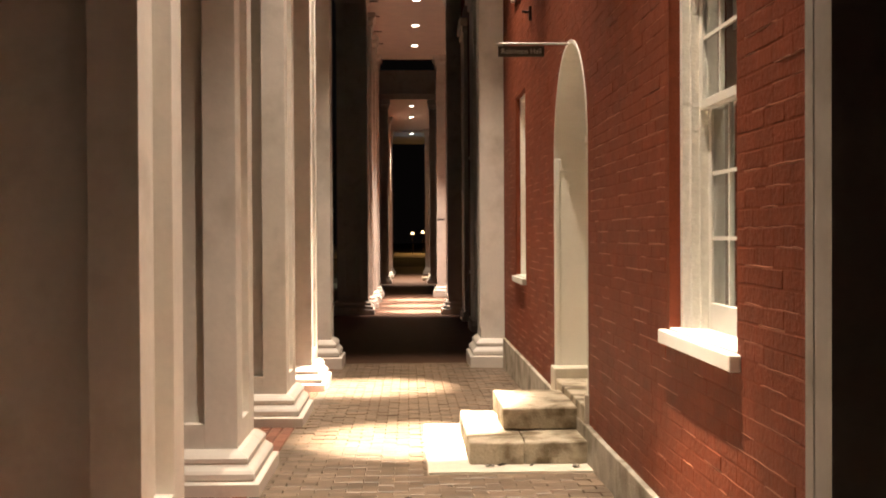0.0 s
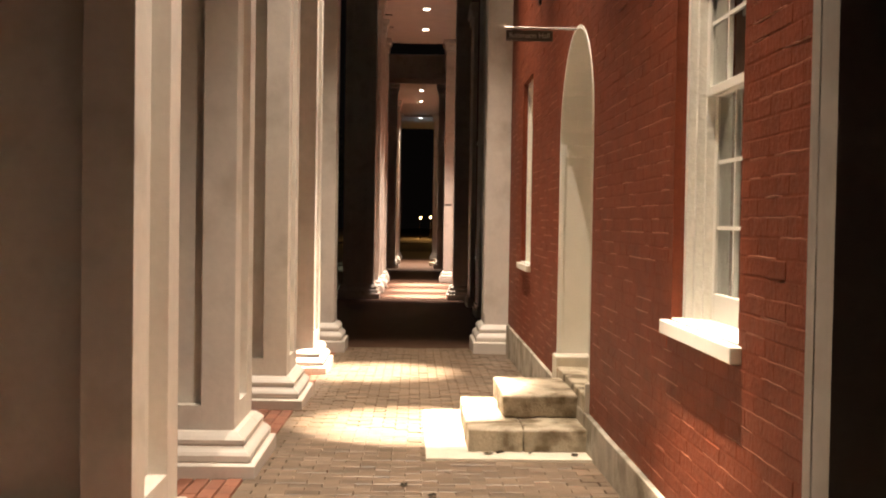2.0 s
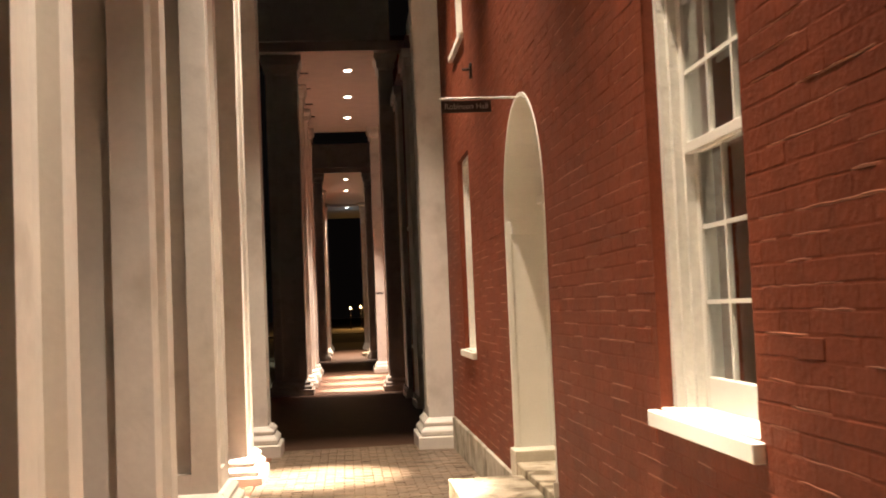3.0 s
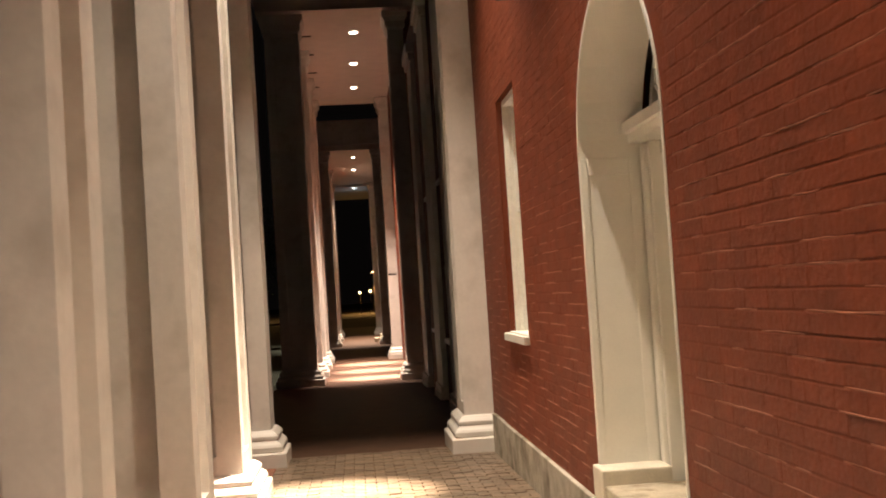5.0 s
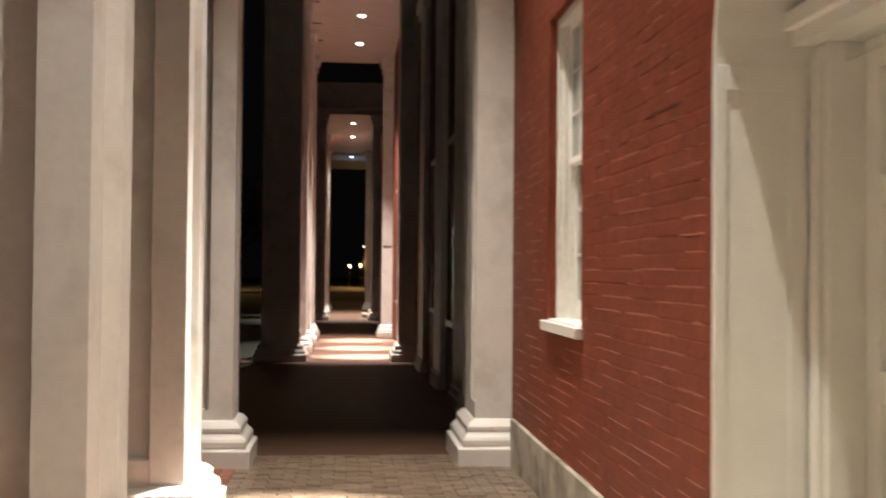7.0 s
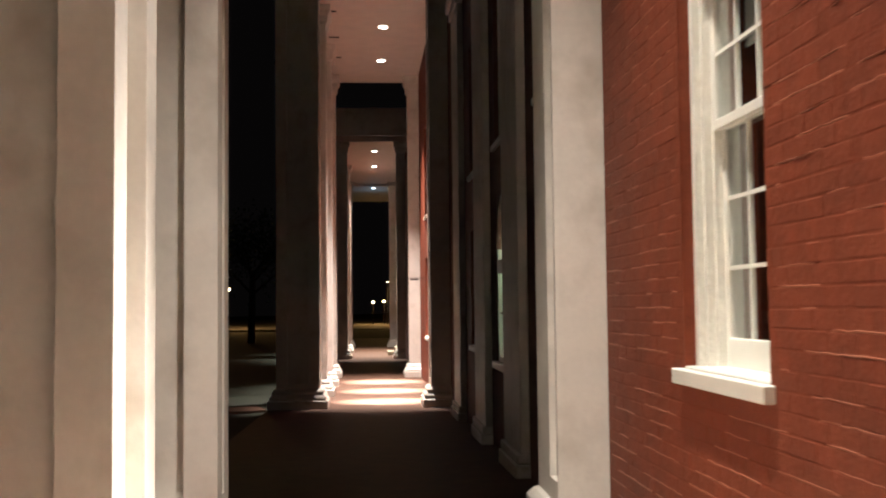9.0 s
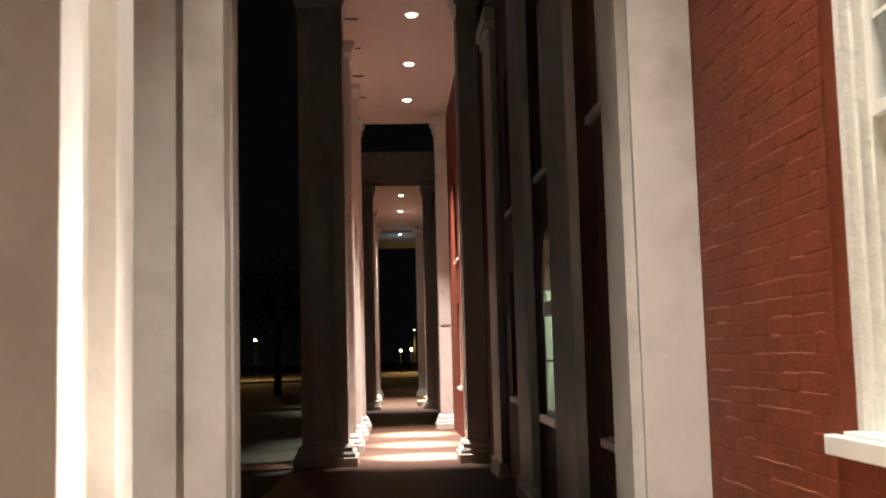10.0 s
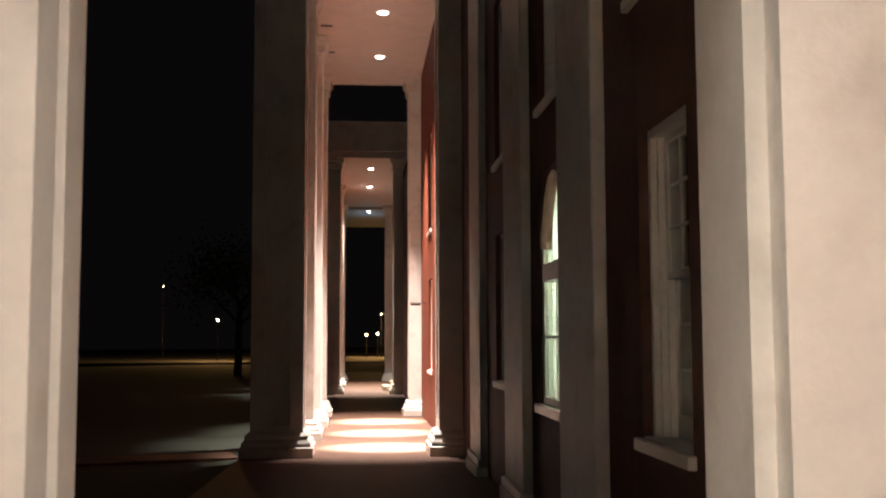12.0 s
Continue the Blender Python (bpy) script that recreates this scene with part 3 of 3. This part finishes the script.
rng = random.Random(8)
for k in range(9):
    bm = bmesh.new()
    lx, ly = ((rng.uniform(0.95, 1.65), rng.uniform(7.6, 7.8)) if k < 6 else (rng.uniform(0.2, 1.2), rng.uniform(6.3, 7.4)))
    a, r = rng.uniform(0, 6.3), rng.uniform(0.018, 0.034)
    rim = []
    for m in range(8):
        t = a + m * math.pi / 4
        q = r * (1.0 if m % 2 else 0.62) * (1.5 if m in (0, 4) else 1)
        rim.append(bm.verts.new((lx + q * math.cos(t), ly + q * math.sin(t), floor_z(ly) + 0.012 + rng.uniform(0, 0.012))))
    mid = bm.verts.new((lx, ly, floor_z(ly) + 0.026))
    for m in range(8):
        bm.faces.new((rim[m], rim[(m + 1) % 8], mid))
    bmesh.ops.solidify(bm, geom=bm.faces[:], thickness=0.0015)
    tagged(part("dry_leaf", bm, M_BARK), "curled brown dry leaf lying on the walk", "leaf", "dry leaves by the steps")

# ---- unlit hall between the porticos ----
DX = 1.88
D1 = (17.08, 18.02, 0.92, 2.71)
DA = (20.35, 21.5, 0.92, 2.55)
DW3 = (23.7, 24.7, 1.0, 2.75)
DU = [(17.15, 18.15, 3.55, 5.5), (20.35, 21.5, 3.6, 5.6), (23.7, 24.7, 3.6, 5.6)]
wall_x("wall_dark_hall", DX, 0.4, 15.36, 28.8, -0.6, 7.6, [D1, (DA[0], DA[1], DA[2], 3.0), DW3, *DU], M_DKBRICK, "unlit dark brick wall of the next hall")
for w in (D1, DW3, *DU):
    sash_window(w, DX, "sash windows of the unlit hall", "unlit white-framed sash window of the dark hall")
room("wall_room", 2.3, 5.5, 15.4, 19.6, -0.2, 7.2, M_ROOM, "walls of the room behind the windows, unlit darkness in their colour")
room("wall_room", 2.3, 5.5, 22.3, 28.5, -0.2, 7.2, M_ROOM, "walls of the room behind the windows, unlit darkness in their colour")
room("wall_lit_room", 2.3, 4.4, 19.7, 22.2, 0.4, 3.3, M_LITROOM, "pale walls of a lit room")
lamp("POINT", "room_light", (3.1, 20.9, 2.3), 80, (0.92, 1.0, 0.86), 0.12)
# arched lit window
aw = thing("arched_window", (0, 0, 0), "arched window glowing pale from a lit room", "window")
ay, ah = (DA[0] + DA[1]) / 2, (DA[1] - DA[0]) / 2
bm = bmesh.new()
arcs = arch_points(ay, ah, 2.25, 0.70, 18)
for a, b in zip(arcs, arcs[1:]):
    prism(bm, [(a[0], a[1]), (b[0], b[1]), (b[0], 3.0), (a[0], 3.0)], DX + 0.01, DX + 0.38)
part("arch_surround", bm, M_DKBRICK, aw)
bm = bmesh.new()
for dims in ((DX + 0.02, DX + 0.10, DA[0], DA[0] + 0.07, DA[2], 2.3), (DX + 0.02, DX + 0.10, DA[1] - 0.07, DA[1], DA[2], 2.3), (DX + 0.005, DX + 0.10, DA[0] + 0.071, DA[1] - 0.071, 2.0, 2.16),
             (DX + 0.02, DX + 0.10, DA[0] + 0.071, DA[1] - 0.071, DA[2], DA[2] + 0.06), (DX + 0.035, DX + 0.09, ay - 0.015, ay + 0.015, DA[2] + 0.06, 1.999), (DX + 0.035, DX + 0.088, DA[0] + 0.071, DA[1] - 0.071, 1.50, 1.525)):
    box(bm, *dims)
part("frame", bm, M_WHITE, aw)
block("pane", (DX + 0.06, DX + 0.064, DA[0] + 0.05, DA[1] - 0.05, DA[2] + 0.05, 2.95), M_GLASS, aw).visible_shadow = False
block("shade", (DX + 0.115, DX + 0.118, DA[0], DA[1], DA[2], 2.96), M_SHADE, aw, label="pale fabric shade lit from the room behind")
block("sill", (DX - 0.06, DX + 0.2, DA[0] - 0.05, DA[1] + 0.05, DA[2] - 0.08, DA[2] - 0.001), M_WHITE, aw, 0.006)


def engaged(y0, y1):
    e = thing("engaged_pilaster", (0, 0, 0), "broad unlit pilaster standing against the dark hall", "pilaster", "pilasters of the unlit hall")
    bm = bmesh.new()
    z = floor_z(y1) - 0.01
    box(bm, 1.78, DX - 0.002, y0, y1, z, 6.6)
    soften(bm, 0.01, 1)
    part("shaft", bm, M_PIER, e)
    bm = bmesh.new()
    box(bm, 1.72, DX - 0.003, y0 - 0.06, y1 + 0.06, z, z + 0.16)
    box(bm, 1.74, DX - 0.003, y0 - 0.04, y1 + 0.04, z + 0.162, z + 0.26)
    soften(bm, 0.02, 2)
    part("base", bm, M_BASE, e)
    bm = bmesh.new()
    box(bm, 1.74, DX - 0.003, y0 - 0.04, y1 + 0.04, 6.6, 6.75)
    box(bm, 1.69, DX - 0.003, y0 - 0.09, y1 + 0.09, 6.752, 6.95)
    soften(bm, 0.02, 2)
    part("capital", bm, M_PIER, e)


for y0 in (18.85, 22.0, 25.6):
    engaged(y0, y0 + 1.25)

# ---- next portico's wall ----
PX = 1.85
P2W = [(32.2, 33.4, 0.8, 2.9), (35.8, 37.0, 0.8, 2.9), (32.2, 33.4, 4.0, 6.4), (35.8, 37.0, 4.0, 6.4)]
wall_x("wall_next_hall", PX, 0.4, 28.85, 40.6, -0.8, 9.0, P2W, M_BRICK, "red brick wall of the next portico")
for w in P2W:
    sash_window(w, PX, "sash windows of the next hall", "white-framed sash window in the next portico")
room("wall_room", 2.27, 5.0, 28.9, 40.5, -0.5, 8.4, M_ROOM, "walls of the room behind the windows, unlit darkness in their colour")
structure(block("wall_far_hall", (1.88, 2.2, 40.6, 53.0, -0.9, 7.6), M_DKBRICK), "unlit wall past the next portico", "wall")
structure(block("wall_far_portico", (1.9, 2.2, 53.05, 67.7, -0.9, 9.0), M_BRICK), "brick wall of the far portico", "wall")
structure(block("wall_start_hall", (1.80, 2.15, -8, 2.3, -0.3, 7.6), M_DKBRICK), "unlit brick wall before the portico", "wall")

sg = thing("hanging_sign", (0, 0, 0), "dark far hanging sign seen edge-on", "sign")
block("bracket_bar", (1.45, 1.86, 38.0, 38.02, 2.40, 2.415), M_METAL, sg)
block("board", (1.47, 1.72, 38.002, 38.018, 2.345, 2.39), M_METAL, sg)
fs = thing("stone_steps", (0, 0, 0), "dim stone steps at the far portico", "steps")
block("lower_step", (1.2, 1.9, 56.5, 58.2, -0.6, -0.38), M_STONE, fs, 0.01)
block("upper_step", (1.5, 1.9, 56.8, 58.0, -0.38, -0.2), M_STONE, fs, 0.01)

# ---- distance ----
structure(block("road", (-150, 60, 118, 215, -1.6, -0.56), M_ROAD), "asphalt street lit amber by street lamps", "road")


def street_lamp(x, y, z, heads, energy, label, size=0.15):
    e = thing("street_lamp", (x, y, -0.6), label, "lamp post", "street lamps")
    bm = bmesh.new()
    bmesh.ops.create_cone(bm, cap_ends=True, segments=12, radius1=0.04, radius2=0.022, depth=z, matrix=Matrix.Translation((0, 0, z / 2)))
    bmesh.ops.create_cone(bm, cap_ends=True, segments=12, radius1=0.11, radius2=0.05, depth=0.4, matrix=Matrix.Translation((0, 0, 0.2)))
    if len(heads) > 1:
        box(bm, heads[0], heads[-1], -0.02, 0.02, z - 0.16, z - 0.12)
    part("post", bm, M_METAL, e)
    for h in heads:
        bm = bmesh.new()
        bmesh.ops.create_uvsphere(bm, u_segments=16, v_segments=12, radius=size, matrix=Matrix.Translation((h, 0, z)))
        part("globe", bm, M_GLOBE, e)
        lamp("POINT", "street_light", (x + h, y, z - 0.6 + 0.45), energy, (1.0, 0.50, 0.13), 0.17)


street_lamp(1.06, 150, 2.9, (0.0,), 1100, "street lamp glowing amber by the far street")
street_lamp(2.5, 150, 3.0, (0.0,), 1100, "street lamp glowing amber by the far street")
street_lamp(2.95, 150, 5.55, (0.0,), 200, "taller street lamp glowing faintly by the far street", 0.09)
street_lamp(-15.2, 130, 4.4, (0.0,), 1800, "street lamp glowing amber beyond the lawn")
street_lamp(-25.4, 154, 9.3, (0.0,), 8, "tall distant street lamp above the trees", 0.08)
path = block("path_left", (-8, 8, -0.5, 0.5, -0.3, 0.0), M_WALK)
path.matrix_world = pose(-9.6, 28.6, -0.46, 0, 0, 16)
structure(path, "pale path leading off across the lawn", "path")


def tree(x, y, h, seed):
    rng = random.Random(seed)
    e = thing("lawn_tree", (x, y, -0.75), "dark leafy tree standing on the lawn at night", "tree", "trees on the lawn")
    bm = bmesh.new()
    segs = [(Vector((0, 0, 0)), Vector((0.1, 0, h * 0.45)), 0.28, 0.18)]
    tips = []
    for k in range(7):
        a = k * 0.9 + rng.uniform(-0.3, 0.3)
        p0 = Vector((0.1, 0, h * rng.uniform(0.30, 0.45)))
        p1 = p0 + Vector((math.cos(a), math.sin(a), rng.uniform(0.6, 1.3))) * h * 0.22
        segs.append((p0, p1, 0.10, 0.04))
        tips.append(p1)
    for p0, p1, r0, r1 in segs:
        d = p1 - p0
        m = Matrix.Translation((p0 + p1) / 2) @ d.to_track_quat("Z", "Y").to_matrix().to_4x4()
        bmesh.ops.create_cone(bm, cap_ends=True, segments=9, radius1=r0, radius2=r1, depth=d.length, matrix=m)
    part("trunk", bm, M_BARK, e)
    verts, faces = [], []
    for _ in range(2600):
        c = rng.choice(tips) + Vector((rng.gauss(0, 1), rng.gauss(0, 1), rng.gauss(0.3, 0.8))) * h * 0.10
        u = Vector((rng.gauss(0, 1), rng.gauss(0, 1), rng.gauss(0, 1))).normalized() * 0.16
        w = u.orthogonal().normalized() * 0.08
        i = len(verts)
        verts += [c - u, c + w, c + u, c - w]
        faces.append((i, i + 1, i + 2, i + 3))
    me = bpy.data.meshes.new("crown")
    me.from_pydata(verts, [], faces)
    me.materials.append(M_LEAF)
    new("crown", me).parent = e


tree(-7.6, 82, 11, 1)
tree(-30, 100, 11, 2)
tree(-44, 112, 10, 3)

# ---- bricks of the wall ----
bed = bpy.data.objects["wall_hall"]
CO, LN, HD, JT = 0.0735, 0.214, 0.106, 0.006


def brick_mesh(name, ln, ht, dp, material, inset=0.004):
    me = bpy.data.meshes.new(name)
    i = inset
    v = [(0, 0, 0), (0, ln, 0), (0, ln, ht), (0, 0, ht), (-dp, 0.0008, i), (-dp, ln - 0.0008, i), (-dp, ln - 0.0008, ht - i), (-dp, 0.0008, ht - i)]
    f = [(4, 7, 6, 5), (0, 4, 5, 1), (1, 5, 6, 2), (2, 6, 7, 3), (3, 7, 4, 0)]
    me.from_pydata(v, [], f)
    me.materials.append(material)
    return me


HOLES = [W1, W2, W2U, W1U]


def blocked(ya, yb, za, zb):
    for h in HOLES:
        if yb > h[0] and ya < h[1] and zb > h[2] + 0.0 and za < h[3]:
            return True
    if yb > DOOR[0] and ya < DOOR[1] and zb > 0.3:
        if za < D_SPRING:
            return True
        for y in (ya, yb, (ya + yb) / 2):
            u = (y - yc) / half
            if abs(u) < 1 and za < D_SPRING + D_RISE * math.sqrt(1 - u * u) + 0.004:
                return True
    return False


random.seed(11)
pieces = []
z, row = 0.408, 0
while z < 6.6:
    y = 2.76 - (0.0 if row % 2 else LN / 2) - random.uniform(0, 0.02)
    while y < 14.765:
        ln = LN if (row % 6) else HD
        a, b = max(y, 2.752), min(y + ln - 0.0012, 14.765)
        if b - a > 0.03:
            cuts = [(a, b)]
            for h in HOLES + [(DOOR[0], DOOR[1], 0.3, D_SPRING)]:
                if z + CO - JT > h[2] and z < h[3]:
                    cuts = [(p, q) for c in cuts for p, q in ((c[0], min(c[1], h[0] + random.uniform(-0.002, 0.006))), (max(c[0], h[1] - random.uniform(-0.002, 0.008)), c[1])) if q - p > 0.025]
            for p, q in cuts:
                if not blocked(p + 0.009, q - 0.009, z + 0.001, z + CO - JT - 0.001):
                    pieces.append((p, q, z))
        y += ln
    z += CO
    row += 1
near = [p for p in pieces if 5.9 < p[0] < 7.7 and 0.35 < p[2] < 3.0]
near = near[:290]
near_set = set(near)
cache = {}
for p, q, zz in near:
    key = round(q - p, 3)
    if key not in cache:
        cache[key] = brick_mesh("brick", q - p, CO - JT, 0.0010, M_BRICK)
    ob = new("brick", cache[key])
    ob.location = (WX + 0.004 - random.uniform(0, 0.0012), p, zz + random.uniform(-0.0015, 0.0015))
    ob.parent = bed
verts, faces = [], []
for p, q, zz in pieces:
    if (p, q, zz) in near_set:
        continue
    i, d, n0 = 0.004, 0.0009 + random.uniform(-0.0005, 0.0005) + (0.0016 if random.random() < 0.05 else 0), len(verts)
    tw = random.uniform(-0.0007, 0.0007)
    x, h, zz = WX + 0.004, CO - JT, zz + random.uniform(-0.002, 0.002)
    verts += [(x, p, zz), (x, q, zz), (x, q, zz + h), (x, p, zz + h), (x - d, p + 0.0008, zz + i), (x - d + tw, q - 0.0008, zz + i), (x - d + tw, q - 0.0008, zz + h - i), (x - d, p + 0.0008, zz + h - i)]
    faces += [tuple(n0 + k for k in f) for f in ((4, 7, 6, 5), (0, 4, 5, 1), (1, 5, 6, 2), (2, 6, 7, 3), (3, 7, 4, 0))]
me = bpy.data.meshes.new("bricks")
me.from_pydata(verts, [], faces)
me.materials.append(M_BRICK)
tagged(new("bricks", me), kind="stuff").parent = bed

# beaded mortar ridges under the paint, coloured light as lamp-lit streaks
verts, faces = [], []
rr = random.Random(31)
z, row = 0.408, 0
while z < 6.5:
    y = 2.76
    while y < 14.5:
        run = rr.uniform(0.10, 0.75)
        a, b = y, min(y + run, 14.75)
        y = b + rr.uniform(0.05, 1.0)
        spans = [(a, b)]
        for h in HOLES + [(DOOR[0], DOOR[1], 0.3, D_SPRING)]:
            if h[2] - 0.1 < z < h[3] + 0.01:
                spans = [(p, q) for c in spans for p, q in ((c[0], min(c[1], h[0] - 0.09)), (max(c[0], h[1] + 0.09), c[1])) if q - p > 0.05]
        for p, q in spans:
            if blocked(p - 0.05, q + 0.05, z - 0.03, z + 0.02):
                continue
            n0 = len(verts)
            steps_n = max(2, int((q - p) / 0.06))
            d, hh = rr.uniform(0.0018, 0.0046) * (1.5 if rr.random() < 0.15 else 1.0), rr.uniform(0.0025, 0.0058)
            for k in range(steps_n + 1):
                yy = p + (q - p) * k / steps_n
                w = 0.1 + 0.9 * math.sin(math.pi * k / steps_n) ** 0.5 * rr.uniform(0.35, 1.0)
                zc = z - 0.003 + rr.uniform(-0.003, 0.003)
                verts += [(WX + 0.004, yy, zc - hh), (WX + 0.004 - d * w, yy, zc + hh * 0.4), (WX + 0.004, yy, zc + hh)]
            for k in range(steps_n):
                i0 = n0 + 3 * k
                faces += [(i0, i0 + 1, i0 + 4, i0 + 3), (i0 + 1, i0 + 2, i0 + 5, i0 + 4)]
    z += CO
    row += 1
me = bpy.data.meshes.new("mortar_ridges")
me.from_pydata(verts, [], faces)
me.materials.append(M_RIDGE)
tagged(new("mortar_ridges", me), kind="stuff").parent = bed

# ---- pavers of the walk ----
floor = bpy.data.objects["floor_bed"]


def paver_mesh(a, b, ht, material):
    me = bpy.data.meshes.new("paver")
    i = 0.005
    v = [(0, 0, -0.02), (a, 0, -0.02), (a, b, -0.02), (0, b, -0.02), (0, 0, ht - i), (a, 0, ht - i), (a, b, ht - i), (0, b, ht - i),
         (i, i, ht), (a - i, i, ht), (a - i, b - i, ht), (i, b - i, ht)]
    f = [(8, 9, 10, 11)] + [t for k in range(4) for t in ((k, (k + 1) % 4, 4 + (k + 1) % 4, 4 + k), (4 + k, 4 + (k + 1) % 4, 8 + (k + 1) % 4, 8 + k))]
    me.from_pydata(v, [], f)
    me.materials.append(material)
    return me


PA = paver_mesh(0.197, 0.095, 0.004, M_PAVER)
PR = paver_mesh(0.095, 0.197, 0.004, M_REDPAVER)
random.seed(21)
rest = {0: ([], []), 1: ([], [])}
count = 0
y, row = 0.6, 0
while y < 15.25:
    x = -0.56 - (0.1 if row % 2 else 0.0)
    while x < 1.71:
        xa, xb = max(x, -0.56), min(x + 0.2, 1.715)
        if y + 0.1 > 7.57 and y < 9.75 and x < 0.572:
            xb = min(xb, 0.572)
        on_slab = xb > 0.575 and x < 1.715 and y + 0.1 > 7.57 and y < 9.75
        if xb - xa > 0.03 and not on_slab:
            dz = floor_z(y) + random.uniform(-0.003, 0.003)
            if 6.2 < y < 8.6 and xb - xa > 0.19 and count < 290:
                ob = new("paver", PA)
                ob.location = (xa, y, dz)
                ob.rotation_euler = (random.uniform(-0.012, 0.012), random.uniform(-0.012, 0.012), random.uniform(-0.01, 0.01))
                ob.parent = floor
                count += 1
            else:
                vs, fs_ = rest[0]
                n0, i = len(vs), 0.005
                w, d = xb - xa - 0.003, 0.095
                t1, t2 = random.uniform(-0.012, 0.012), random.uniform(-0.012, 0.012)
                for vx, vy, vz in ((0, 0, -0.02), (w, 0, -0.02), (w, d, -0.02), (0, d, -0.02), (i, i, 0.004), (w - i, i, 0.004), (w - i, d - i, 0.004), (i, d - i, 0.004)):
                    vs.append((xa + vx, y + vy, dz + vz + t1 * vx + t2 * vy))
                fs_ += [tuple(n0 + k for k in f) for f in ((4, 5, 6, 7), (0, 1, 5, 4), (1, 2, 6, 5), (2, 3, 7, 6), (3, 0, 4, 7))]
        x += 0.2
    y += 0.1
    row += 1
x = -0.66
while x > -1.55:
    y = 0.6 + (0.1 if round(x * 10) % 2 else 0)
    while y < 15.1:
        vs, fs_ = rest[1]
        n0, i, dz = len(vs), 0.005, floor_z(y) + random.uniform(-0.003, 0.003)
        for vx, vy, vz in ((0, 0, -0.02), (0.095, 0, -0.02), (0.095, 0.195, -0.02), (0, 0.195, -0.02), (i, i, 0.003), (0.09, i, 0.003), (0.09, 0.19, 0.003), (i, 0.19, 0.003)):
            vs.append((x + vx, y + vy, dz + vz))
        fs_ += [tuple(n0 + k for k in f) for f in ((4, 5, 6, 7), (0, 1, 5, 4), (1, 2, 6, 5), (2, 3, 7, 6), (3, 0, 4, 7))]
        y += 0.2
    x -= 0.1
for k, nm, mt in ((0, "pavers", M_PAVER), (1, "edge_pavers", M_REDPAVER)):
    me = bpy.data.meshes.new(nm)
    me.from_pydata(rest[k][0], [], rest[k][1])
    me.materials.append(mt)
    tagged(new(nm, me), kind="stuff").parent = floor
